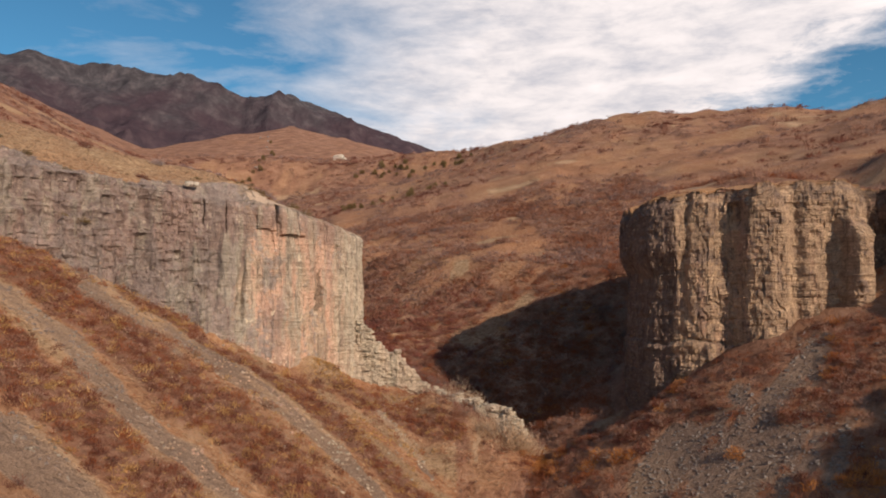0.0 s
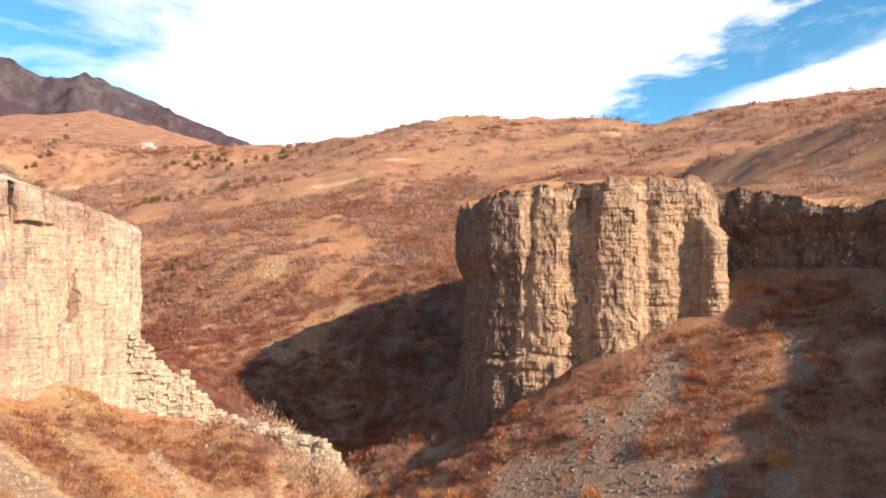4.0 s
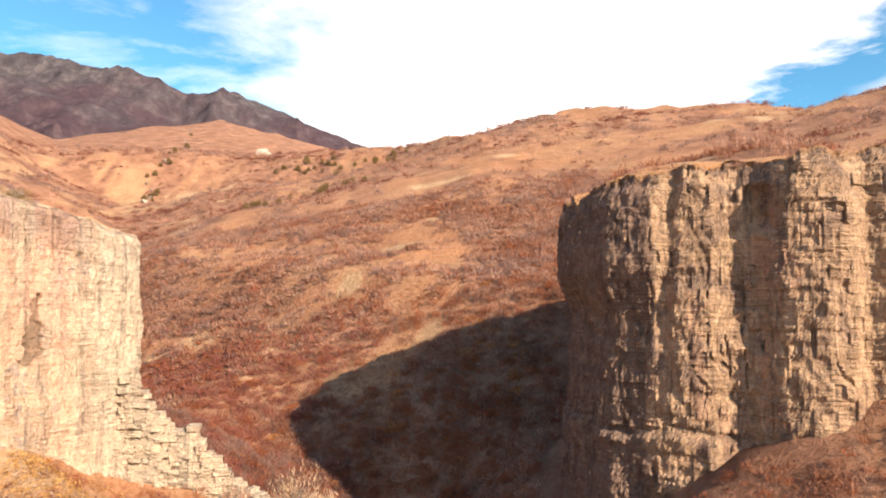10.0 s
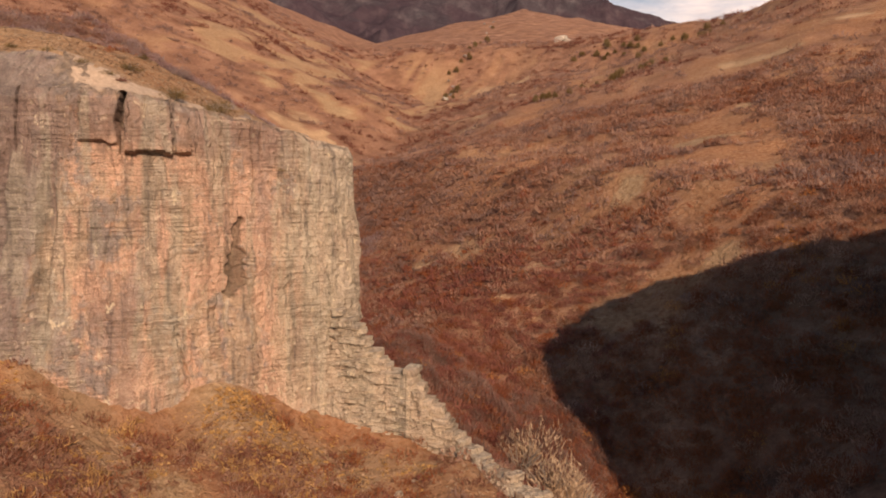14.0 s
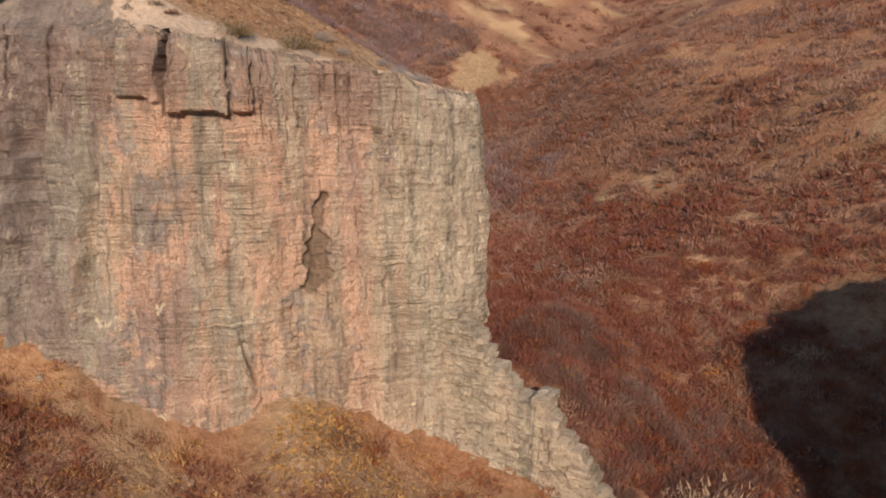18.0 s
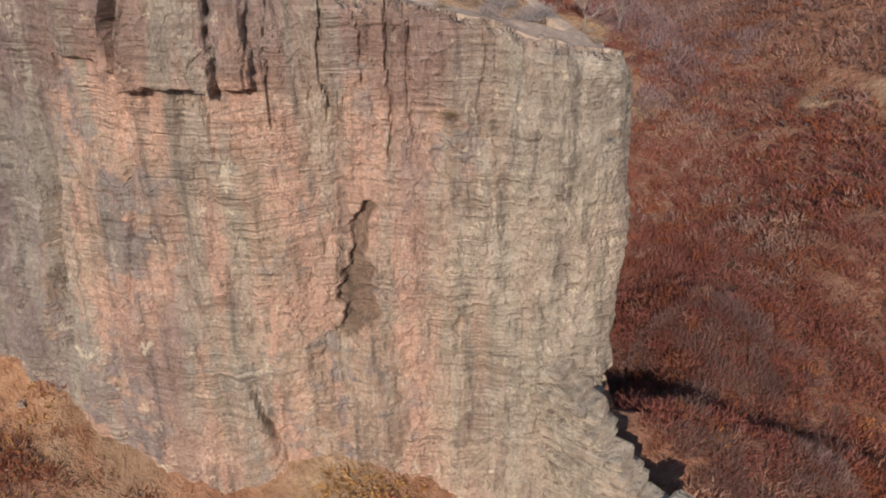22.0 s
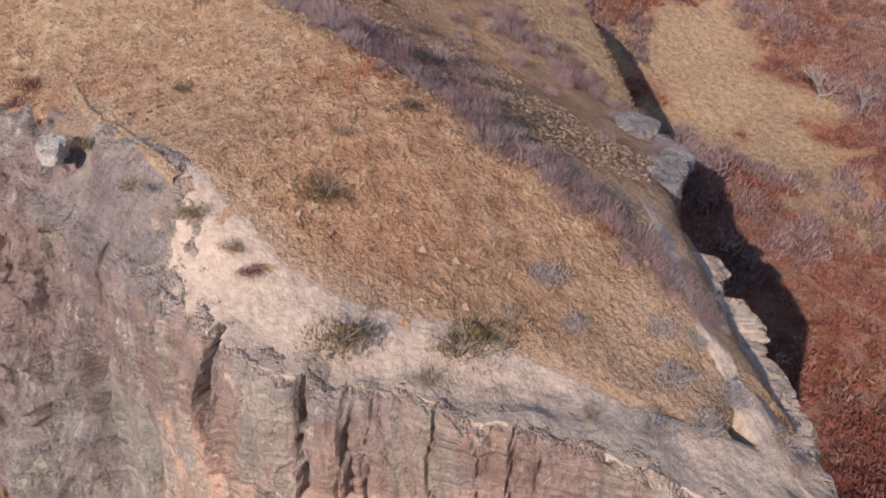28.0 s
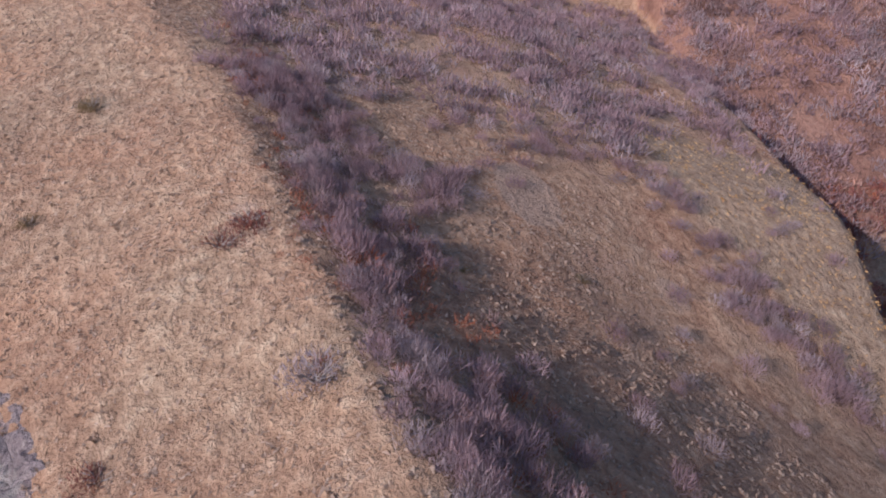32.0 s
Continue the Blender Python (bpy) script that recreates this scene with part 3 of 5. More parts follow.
# scree gullies and brushy ribs that run down the left talus
GULLIES = [([(-60, 80), (-48.8, 78.6), (-42.7, 78), (-34.9, 75.1), (-27, 72.4), (-12, 67)], 2.6), ([(-46, 90), (-39, 91.4), (-30.4, 94.3), (-25.3, 94.9), (-15.7, 92.2), (-5, 87)], 2.2), ([(-50, 63), (-37, 59.8), (-32, 59.5), (-16, 53)], 3.4), ([(-10, 113), (-6, 107), (-2, 102)], 1.2)]
RIBS = [([(-58, 88.5), (-50, 86.4), (-39, 84.6), (-32, 83.9), (-21, 81.8), (-6, 77)], 6.5), ([(-42, 97), (-35, 99.5), (-27, 101.5), (-17, 100), (-4, 94)], 4.2), ([(-50, 71.5), (-36, 68), (-26, 65), (-10, 59)], 5.0), ([(-14, 113), (-6, 115), (2, 113)], 4.0)]


def ribs(x, y, bands):
    """How much a place lies in one of the bands, with ragged edges."""
    dx, dy = 1.6 * fbm(x / 5, y / 5, 0, 4, 0.6, 191), 1.6 * fbm(x / 5, y / 5, 0, 4, 0.6, 192)
    return np.max([band(x + dx, y + dy, line_, wide) for line_, wide in bands], axis=0)


def cover(x, y):
    """How much scrub, bare stone and golden grass lie at a place."""
    patches = fbm(x / 22, y / 22, 0, 4, 0.55, 21)
    small = fbm(x / 6, y / 6, 0, 4, 0.55, 25)
    on_fin = inside(x, y, FIN)
    top = (on_fin > 0).astype(float)
    north = smooth(y - crest_line(x), 0, 3)
    scrub = np.clip(0.55 + 0.55 * patches + 0.3 * small, 0, 1)
    scrub = np.maximum(scrub, smooth(np.where((y > 118) & (on_fin < 0), 138 - 0.62 * x - 0.78 * y, -9) + 9 * small, -8, 14) * 0.95)
    scrub = np.maximum(scrub, 0.95 * smooth(np.hypot((x - 205) / 75, (y - 258) / 48) + 0.6 * patches, 1.1, 0.6))
    scrub = np.maximum(scrub, talus_shade(x, y) * (0.75 + 0.4 * small))
    scrub = np.maximum(scrub, smooth(y + 0.3 * x, 108, 125) * (x < -50) * (on_fin < 0) * (0.8 + 0.4 * small))
    scrub = np.maximum(scrub, ((x < 4) & (y < 118) & (on_fin < 0)) * smooth(fbm((x * 0.25 + y * 0.97) / 4, (x - y * 0.25) / 18, 0, 4, 0.55, 48), -0.05, 0.25))
    scrub = np.where(top > 0, np.clip(north * (0.15 + 0.8 * small) - 0.05, 0, 1), scrub)
    meadow_patch = smooth(np.hypot((x - 6) / 13, (y - 165.5) / 6.5) + 0.5 * small, 1.1, 0.6)
    scrub = scrub * (1 - 0.45 * meadow_patch)
    # scree runs down both talus slopes
    lane = fbm((x * 0.2 + y * 0.98) / 5.5, (x - y * 0.2) / 40, 0, 3, 0.5, 31)
    talus_left = ((x < 2) & (y < 130) & (on_fin < 0)).astype(float)
    talus_right = ((x >= 2) & (y < 118) & (x < 90)).astype(float)
    bare = talus_left * smooth(lane + 0.25 * small, 0.16, 0.36) * 0.75 + talus_right * smooth(fbm((x - y) / 9, (x + y) / 20, 0, 5, 0.65, 33) + 0.25 * small + 0.35 * bump(x, y, 34, 84, 16), 0.0, 0.7) * 0.8
    gully, rib = ribs(x, y, GULLIES) * talus_left, ribs(x, y, RIBS) * talus_left
    bare = np.maximum(bare * (1 - 0.7 * rib), 0.85 * gully)
    scrub = np.maximum(scrub * (1 - 0.6 * talus_left * (1 - rib)), 0.95 * rib)
    bare = bare + top * (1 - north) * smooth(on_fin + 1.6 * small, 5.2, 3.0) * (x > -42)
    slab = top * smooth(x, -35, -31) * smooth(y - crest_line(x) + 1.2 * small, 1.6, 2.8)
    slab = np.maximum(slab, top * smooth(x + 1.5 * small + 0.5 * (y - 126), -25.0, -22.5))
    bare = np.maximum(bare, 0.95 * slab)
    # sandy openings on the far slope, and the meadows up the valley
    sand = smooth(fbm(x / 30, y / 14, 0, 4, 0.5, 41), 0.46, 0.56) * (y > 270) * (np.hypot(x, y) < 520)
    for ax, ay, rx, ry in SANDY:
        sand = np.maximum(sand, smooth(np.hypot((x - ax) / rx, (y - ay) / ry) + 1.3 * small, 1.1, 0.6))
    meadow_ = 0.8 * smooth(fbm(x / 13, y / 24, 0, 4, 0.55, 43), 0.08, 0.2) * smooth(np.hypot((x + 190) / 95, (y - 400) / 130), 1.1, 0.8)
    for ax, ay, rx in ((-70.5, 127.5, 3.6), (-57, 110, 2.2), (-65.5, 136.5, 1.8)):
        bare = bare + top * 0.8 * smooth(np.hypot((x - ax) / rx, (y - ay) / (0.7 * rx)) + 0.5 * small, 1.1, 0.6)
    strip = np.abs(x - np.interp(y, [100, 106, 112, 121], [4.6, 5.0, 5.2, 5.5]) + 0.5 * small)
    bare = bare + 0.7 * smooth(strip, 0.7, 0.25) * (y > 106) * (y < 121.5)
    bare = np.clip(bare + sand * (0.5 + 0.5 * small), 0, 1)
    gold = np.clip(0.22 + 0.6 * fbm(x / 17, y / 17, 0, 3, 0.5, 45), 0, 1)
    gold = np.maximum(gold, talus_left * smooth(fbm((x * 0.25 + y * 0.97) / 3.5, (x - y * 0.25) / 16, 0, 4, 0.55, 47), -0.08, 0.22))
    gold = np.maximum(np.maximum(gold * (1 - 0.6 * rib) * (1 - 0.5 * gully), sand), meadow_)
    scrub = scrub * (1 - 0.9 * meadow_)
    lea = np.max([smooth(np.hypot((x - ax) / rx, (y - ay) / ry) + 0.7 * small, 1.1, 0.6) for ax, ay, rx, ry in LEAS], axis=0)
    gold, scrub = np.maximum(gold, lea), scrub * (1 - 0.95 * lea)
    spur_gold = smooth(np.hypot((x + 102) / 20, (y - 498) / 42) + 0.6 * patches, 1.1, 0.6)
    gold, scrub = np.maximum(gold, 0.4 * spur_gold), scrub * (1 - 0.3 * spur_gold)
    gold = np.maximum(gold, 0.7 * smooth(strip, 0.7, 0.25) * (y > 106) * (y < 121.5))
    gold = np.where(top > 0, np.clip(0.62 + 0.45 * small + 0.25 * patches, 0, 1), gold)
    gold = np.maximum(gold, smooth(np.hypot((x + 17) / 8, (y - 115) / 5), 1.2, 0.5))
    gold = np.maximum(gold, smooth(np.hypot((x + 85) / 30, (y - 190) / 22) + 0.5 * small + 0.5 * patches, 1.15, 0.5))
    scrub = scrub * (1 - 0.8 * smooth(np.hypot((x + 85) / 30, (y - 190) / 22) + 0.5 * small + 0.5 * patches, 1.15, 0.6))
    beyond = top * smooth(y - np.interp(x, [-112, -82, -67, -58], [144, 140, 147, 153.5]) + 2 * small, -0.5, 1.5) * smooth(x, -100, -92)
    gold, scrub = np.maximum(gold, beyond), scrub * (1 - 0.9 * beyond)
    gold = gold * (1 - slab) + 0.75 * slab
    return scrub * (1 - bare), bare, gold


for key, values in zip(("scrub", "bare", "gold"), cover(gx, gy)):
    mask(ground, key, values.ravel())


# ---- the far mountain range ----
bearings = np.radians(np.linspace(-100, 20, 480))
reach = np.concatenate([np.linspace(1150, 2700, 96), np.linspace(2740, 3900, 24)])
mb, mr = np.meshgrid(bearings, reach)
deg = np.degrees(mb)
line = np.interp(deg, [-100, -60, -45, -38, -32.7, -30.7, -27.8, -24, -18.3, -16.1, -13.5, -8.5, -2, 4, 20], [17, 18.5, 18.5, 17.4, 16.6, 16.9, 15.7, 15.9, 16.6, 15.7, 16.2, 14.7, 12.6, 10, 6])
crest = 45 + 2600 * np.tan(np.radians(line))
mx, my = mr * np.sin(mb), mr * np.cos(mb)
rise = np.interp(mr, [1150, 1500, 2000, 2600, 2900, 3900], [0.06, 0.24, 0.52, 1.0, 0.82, 0.2])
rough = ridged(mx / 520, my / 520, 0, 6, 51) - 0.5
mz = crest * rise + rough * 190 * np.clip(rise * (1.25 - rise) * 2.2, 0, 1) + rough * 14
mountains = sheet("mountain_range", np.stack([mx, my, mz], -1).reshape(-1, 3), grid_faces(len(reach), len(bearings)), ROCK_FAR)
tagged(mountains, "distant dark grey and purple-brown rocky mountain range", "mountain", kind="structure")


# ---- cliffs ----
def rounded(points, step, passes):
    """Columns of a polyline resampled at even steps, with its corners eased."""
    p = np.array(points, float)
    s = np.concatenate([[0], np.cumsum(np.hypot(*np.diff(p[:, :2], axis=0).T))])
    t = np.arange(0, s[-1], step)
    q = np.stack([np.interp(t, s, p[:, k]) for k in range(p.shape[1])], 1)
    for _ in range(passes):
        q[1:-1] = (q[:-2] + q[2:] + 2 * q[1:-1]) / 4
    return q, t


def cliff_face(name, rim, step, passes, relief, rock, depth, sandy_top, close):
    """A cliff from its rim: rows of x, y, top, lean and foot. The sheet goes from below the talus up the face and back over the top."""
    q, s = rounded(rim, 0.17, passes)
    fine = (q[:, 0] > close[0]) & (q[:, 0] < close[1])
    travel = np.concatenate([[0], np.cumsum(np.where(fine[1:], 0.17 / step, 0.17 / (2.4 * step)))])
    even = np.interp(np.arange(0, travel[-1]), travel, s)
    q, s = np.stack([np.interp(even, s, q[:, k]) for k in range(5)], 1), even
    tangent = np.gradient(q[:, :2], s, axis=0)
    tangent /= np.linalg.norm(tangent, axis=1)[:, None]
    out = np.stack([tangent[:, 1], -tangent[:, 0]], 1)
    rows = int(np.max(q[:, 2] - q[:, 4]) / (1.35 * step))
    v = np.linspace(0, 1, rows)[:, None]
    ragged = fbm(s / 3.0, 0 * s, 0, 4, 0.6, 61) * (0.3 if sandy_top else 0.9) + (0.15 if sandy_top else 0.35) * np.floor(3 * value_noise(s / 1.7, 0 * s, 0, 62)) / 3
    top = q[:, 2] + ragged
    z = q[:, 4] + (top - q[:, 4]) * v
    push = relief(s[None] + 0 * v, z, q[None, :, 0] + 0 * v, q[None, :, 1] + 0 * v)
    push = push - (0.35 * smooth(v, 0.965, 1.0) ** 2 if sandy_top else 0.9 * smooth(v, 0.90, 1.0) ** 2 * (0.5 + value_noise(s[None] / 2.4, 3 * v, 0, 68)))
    lean = q[:, 3] * (1 - v)
    x = q[:, 0] + out[:, 0] * (lean + push)
    y = q[:, 1] + out[:, 1] * (lean + push)
    caps = []
    for part_, sink in ((0.06, 0.0), (0.12, 0.0), (0.18, 0.0), (0.24, 0.0), (0.30, 0.0), (0.36, 0.0), (0.44, 0.0), (0.52, 0.0), (0.61, 0.0), (0.70, 0.0), (0.78, 0.0), (0.86, -0.06), (1.0, -1.0)):
        deep = depth * (np.interp(q[:, 0], [-22, -17.5], [1.0, 0.78]) if sandy_top else 1.0)
        lip = 0.4 if sandy_top else 1.45
        back = lip + (deep - lip) * part_
        cx, cy = q[:, 0] - out[:, 0] * back, q[:, 1] - out[:, 1] * back
        t = smooth(back, 0.0, deep * 0.7)
        cz = top * (1 - t) + ground_height(cx, cy, True) * t + 0.03 + sink + 0.20 * (1 - 0.8 * t) * (smooth(back, 0.1, 0.9) if sandy_top else 1.0) * fbm(cx / 1.1, cy / 1.1, 0, 4, 0.6, 66)
        crag = smooth(-cx, 35, 40) * (1 - smooth(back, deep * 0.75, deep)) if sandy_top else 0.0
        cz = cz + crag * (0.75 * (ridged(cx / 2.3, cy / 1.4, 0, 4, 67) - 0.55) + 0.3 * fbm(cx / 0.6, cy / 0.6, 0, 3, 0.6, 70))
        caps.append(np.stack([cx, cy, cz], -1))
    verts = np.concatenate([np.stack([x, y, z], -1), np.array(caps)])
    ob = sheet(name, verts.reshape(-1, 3), grid_faces(verts.shape[0], verts.shape[1]), rock, False)
    soil = np.zeros(verts.shape[:2])
    soil[rows:] = np.linspace(0.7, 1.0, len(caps))[:, None]
    soil[rows - 7:rows] = np.linspace(0.28, 0.66, 7)[:, None]
    soil *= (smooth(q[:, 0] + 1.5 * fbm(s / 2, 0 * s, 0, 3, 0.5, 63), -40, -27) * smooth(q[:, 0] + fbm(s / 2, 0 * s, 0, 3, 0.5, 64), -13.4, -15.2))[None] if sandy_top else 1.0
    mask(ob, "soil", soil.ravel())
    niche_dark = np.zeros(verts.shape[:2])
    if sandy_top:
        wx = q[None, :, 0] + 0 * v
        niche_dark[:rows] = niche_shape(s[None] + 0 * v, z, wx)
    mask(ob, "niche_dark", niche_dark.ravel())
    # fresh pink scars and the brown crust of the rim
    fresh, crust = np.zeros(verts.shape[:2]), np.zeros(verts.shape[:2])
    if sandy_top:
        torn = fbm(wx / 1.6, z / 1.3, 0, 5, 0.62, 161)
        long = fbm(wx / 0.8, z / 7, 0, 4, 0.6, 162)
        scar = box(wx + 1.4 * torn, -27.3, -21.0, 0.7) * box(z + 1.3 * torn + 0.22 * (wx + 24), 50.6, 53.9, 0.8)
        seam = box(wx + 0.5 * torn, -20.75, -19.9, 0.35) * box(z, 38.0, 53.5, 2.0) * (0.75 + 0.5 * long)
        wide = 0.75 * smooth(long + 0.5 * torn, 0.05, 0.45) * box(wx, -29.5, -18.6, 1.5) * box(z, 33, 50, 3)
        fresh[:rows] = np.clip(np.maximum(np.maximum(scar, seam), wide), 0, 1)
        hang = np.interp(wx, [-60, -34, -31, -27, -22.5, -20, -17, -14], [9.0, 7.5, 5.2, 5.0, 4.6, 3.2, 4.5, 6.0])
        crust[:rows] = smooth(z - top + hang + 2.6 * long + 1.2 * torn, -0.7, 0.7) * (0.8 + 0.4 * torn)
        streaked = smooth(long + 0.35 * torn, 0.12, 0.4) * smooth(-wx, 25.5, 30)
        crust[:rows] = np.clip(np.maximum(crust[:rows], 0.85 * streaked), 0, 1) * (1 - 0.8 * smooth(v, 0.965, 0.985))
        crust[rows:] = (0.75 * smooth(-q[:, 0], 34, 39) * (0.6 + 0.5 * fbm(s / 1.5, 0 * s, 0, 3, 0.6, 163)))[None]
    mask(ob, "fresh", fresh.ravel())
    mask(ob, "crust", crust.ravel())
    return ob, q


def blocks(s, z, width, height, seed):
    """A random offset for each block of a broken, bedded wall."""
    row = np.floor(z / height + 0.35 * fbm(s / 9, z / 30, 0, 2, 0.5, seed))
    shift = lattice(row.astype(np.int64), row.astype(np.int64) * 0 + 3, row.astype(np.int64) * 0, seed)
    column = np.floor(s / width + shift * 5)
    return lattice(row.astype(np.int64), column.astype(np.int64), row.astype(np.int64) * 0 + 7, seed + 1) - 0.5


def box(a, lo, hi, soft):
    return smooth(a, lo - soft, lo + soft) * (1 - smooth(a, hi - soft, hi + soft))


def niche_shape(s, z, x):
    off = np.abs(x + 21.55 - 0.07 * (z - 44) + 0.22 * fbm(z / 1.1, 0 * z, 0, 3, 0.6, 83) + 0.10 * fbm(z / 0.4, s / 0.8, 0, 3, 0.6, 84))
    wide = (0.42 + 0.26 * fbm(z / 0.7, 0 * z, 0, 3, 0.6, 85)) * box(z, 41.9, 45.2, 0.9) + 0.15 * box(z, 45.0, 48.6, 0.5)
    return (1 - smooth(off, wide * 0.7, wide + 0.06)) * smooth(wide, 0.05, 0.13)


def left_relief(s, z, x, y):
    d = 0.9 * fbm(s / 11, z / 30, 0, 3, 0.5, 71) + 0.55 * fbm(s / 2.4, z / 9, 0, 4, 0.6, 72) + 0.25 * fbm(s / 1.3 + z / 9, z / 5.5, 0, 4, 0.6, 65)
    d = d - 0.55 * smooth(ridged(s / 4.5 + 0.25 * fbm(z / 5, s / 8, 0, 2, 0.5, 70), z / 26, 0, 2, 73), 0.80, 0.97) * value_noise(s / 6, z / 7, 0, 69)
    bedded = smooth(fbm(s / 9, z / 6, 0, 3, 0.5, 75), -0.15, 0.35) * (1 - 0.8 * smooth(z, 50.5, 53.5))
    d = d + bedded * (0.06 * np.floor(4 * value_noise(z / 0.5, s / 14, 0, 74)) / 4 + 0.04 * fbm(z / 0.2, s / 6, 0, 2, 0.5, 76))
    d = d + 0.13 * blocks(s, z, 1.7, 1.3, 77) * smooth(fbm(s / 7, z / 7, 0, 3, 0.5, 78), -0.1, 0.3)
    d = d + 0.13 * fbm(s / 0.55, z / 0.45, 0, 3, 0.6, 79)
    # the craggy grey end of the face
    d = d + smooth(-x, 33, 38) * (1.5 * (ridged(s / 2.2, z / 2.6, 0, 3, 65) - 0.5) + 0.45 * blocks(s, z, 1.1, 1.5, 66))
    # cracks that fall from the rim
    crack = ridged(s / 1.9 + 0.22 * fbm(z / 2.2, s / 5, 0, 3, 0.6, 66), z / 40, 0, 1, 67)
    d = d - 0.22 * smooth(crack, 0.95, 0.99) * smooth(z, 49.5 + 3 * fbm(s / 2, 0 * s, 0, 2, 0.5, 68), 53.5)
    # the hanging slabs under the rim, with the open joint between them
    wave = 0.4 * np.floor(3 * value_noise(s / 1.1, 0 * s, 0, 80)) / 3
    for a, b, low, out_ in ((-29.4, -26.85, 54.5, 0.55), (-26.4, -23.98, 53.7, 0.85), (-23.92, -23.3, 53.9, 0.75)):
        d = d + out_ * (1 - 0.65 * smooth(z, low + 1.0, low + 4.6)) * box(x + 0.12 * fbm(z / 1.1, 0 * z + a, 0, 3, 0.6, 82), a, b, 0.07) * smooth(z, low + wave - 0.10, low + wave + 0.10)
    joints = 0.0
    for at, half, deep, low in ((-26.62, 0.20, 1.8, 56.0), (-26.62, 0.05, 0.6, 53.9), (-23.95, 0.03, 0.2, 53.8), (-23.27, 0.03, 0.2, 53.9), (-21.93, 0.03, 0.3, 52.6), (-20.67, 0.035, 0.35, 50.6), (-20.2, 0.03, 0.25, 51.8), (-18.4, 0.03, 0.25, 52.0), (-33.6, 0.06, 0.5, 54.0), (-36.5, 0.08, 0.6, 55.0), (-40.5, 0.09, 0.6, 55.0), (-29.3, 0.04, 0.3, 56.0)):
        bent = x + 0.20 * fbm(z / 1.7, 0 * z + at, 0, 3, 0.6, 81)
        joints = joints + deep * box(bent, at - half, at + half, 0.035) * smooth(z, low - 0.6, low + 0.3)
    # the tall niche in the middle of the face
    niche = niche_shape(s, z, x)
    for at, half, low, top_ in ((-31.6, 0.5, 40, 51), (-35.2, 0.7, 43, 54), (-39.0, 0.5, 46, 57), (-44.0, 0.7, 46, 58)):
        d = d - 0.9 * box(x - (z - 48) * 0.05 + 0.4 * fbm(z / 3, s / 4, 0, 3, 0.6, 84), at - half, at + half, 0.3) * box(z, low, top_, 2.0)
    d = d - joints - 0.55 * niche - 0.25 * box(x, -22.0, -20.5, 0.3) * box(z, 47.0, 53.5, 0.8)
    # broken courses low on the corner
    d = d + 0.55 * (blocks(s, z, 0.9, 0.42, 85) + 0.2) * smooth(x, -17.2, -15.6) * (1 - smooth(z, 38.0, 40.5))
    return d


def right_relief(s, z, x, y):
    wander = x + 0.5 * fbm(z / 6, s / 9, 0, 3, 0.5, 90)
    d = 0.8 * fbm(s / 8, z / 40, 0, 3, 0.5, 91)
    # buttresses with deep bays between them, then the alcove
    d = d - 0.9 * box(wander, 40.8, 43.8, 1.0) - 0.6 * box(wander, 50.0, 51.3, 0.7) - 0.9 * box(wander, 42.5, 44.5, 0.6) * box(z, 54.5, 58.0, 0.6) - 0.6 * box(wander, 36.6, 37.5, 0.5) * smooth(z, 40, 48)
    d = d + 0.9 * box(wander, 44.5, 49.5, 1.6)
    d = d + 0.18 * np.abs(2 * value_noise(s / 2.6 + 0.5 * fbm(z / 5, s / 6, 0, 3, 0.5, 85), z / 14, 0, 92) - 1) ** 0.6 + 0.22 * fbm(s / 1.8, z / 4, 0, 4, 0.6, 93)
    d = d - 0.35 * smooth(ridged(s / 3.2 + 0.2 * fbm(z / 4, s / 8, 0, 2, 0.5, 88), z / 22, 0, 2, 87), 0.82, 0.97)
    d = d + 0.17 * np.floor(4 * value_noise(z / 0.55, s / 20, 0, 94)) / 4 + 0.08 * fbm(z / 0.15, s / 5, 0, 2, 0.5, 95)
    d = d + 0.32 * blocks(s, z, 1.3, 1.7, 96) * smooth(fbm(s / 6, z / 6, 0, 3, 0.5, 97), -0.2, 0.2) + 0.13 * fbm(s / 0.6, z / 0.6, 0, 3, 0.6, 98) + 0.26 * blocks(s, z, 0.75, 1.05, 102)
    split_ = ridged(s / 1.5 + 0.3 * fbm(z / 3, s / 5, 0, 3, 0.6, 103), z / 18, 0, 1, 104)
    d = d - 0.4 * smooth(split_, 0.93, 0.985) * smooth(fbm(s / 3, z / 6, 0, 3, 0.5, 105), -0.1, 0.25)
    # the undercut flank of the canyon corner
    d = d - 1.5 * smooth(38.5 - wander, 0.0, 4.5) * (1 - smooth(z + 1.2 * fbm(s / 3, 0 * s, 0, 3, 0.5, 100), 47.0, 51.5))
    # the seam above the lowest storey
    seam = 37.2 + 0.8 * fbm(s / 5, 0 * s, 0, 3, 0.5, 99)
    d = d - 0.5 * box(z, seam - 0.2, seam + 0.2, 0.12) * value_noise(s / 2.5, 0 * s, 0, 64) + 0.45 * (1 - smooth(z, seam - 0.8, seam - 0.2)) + 0.35 * blocks(s, z, 2.6, 2.4, 86) * (1 - smooth(z, seam - 0.8, seam - 0.2))
    # the overhung alcove
    d = d - 1.3 * box(wander, 63.5, 73.0, 0.8) * (1 - smooth(z + 0.8 * fbm(s / 3, 0 * s, 0, 3, 0.5, 89), 53.0, 55.5))
    # the free-standing buttress and the dark cleft beside it
    d = d + 2.2 * box(wander, 57.0, 59.6, 0.8) * (1 - smooth(z + 0.8 * fbm(s / 1.5, 0 * s, 0, 2, 0.5, 101), 53.0, 56.0))
    d = d - 0.8 * box(wander, 54.0, 56.6, 0.9) * (1 - smooth(z, 53.5, 58.5))
    return d


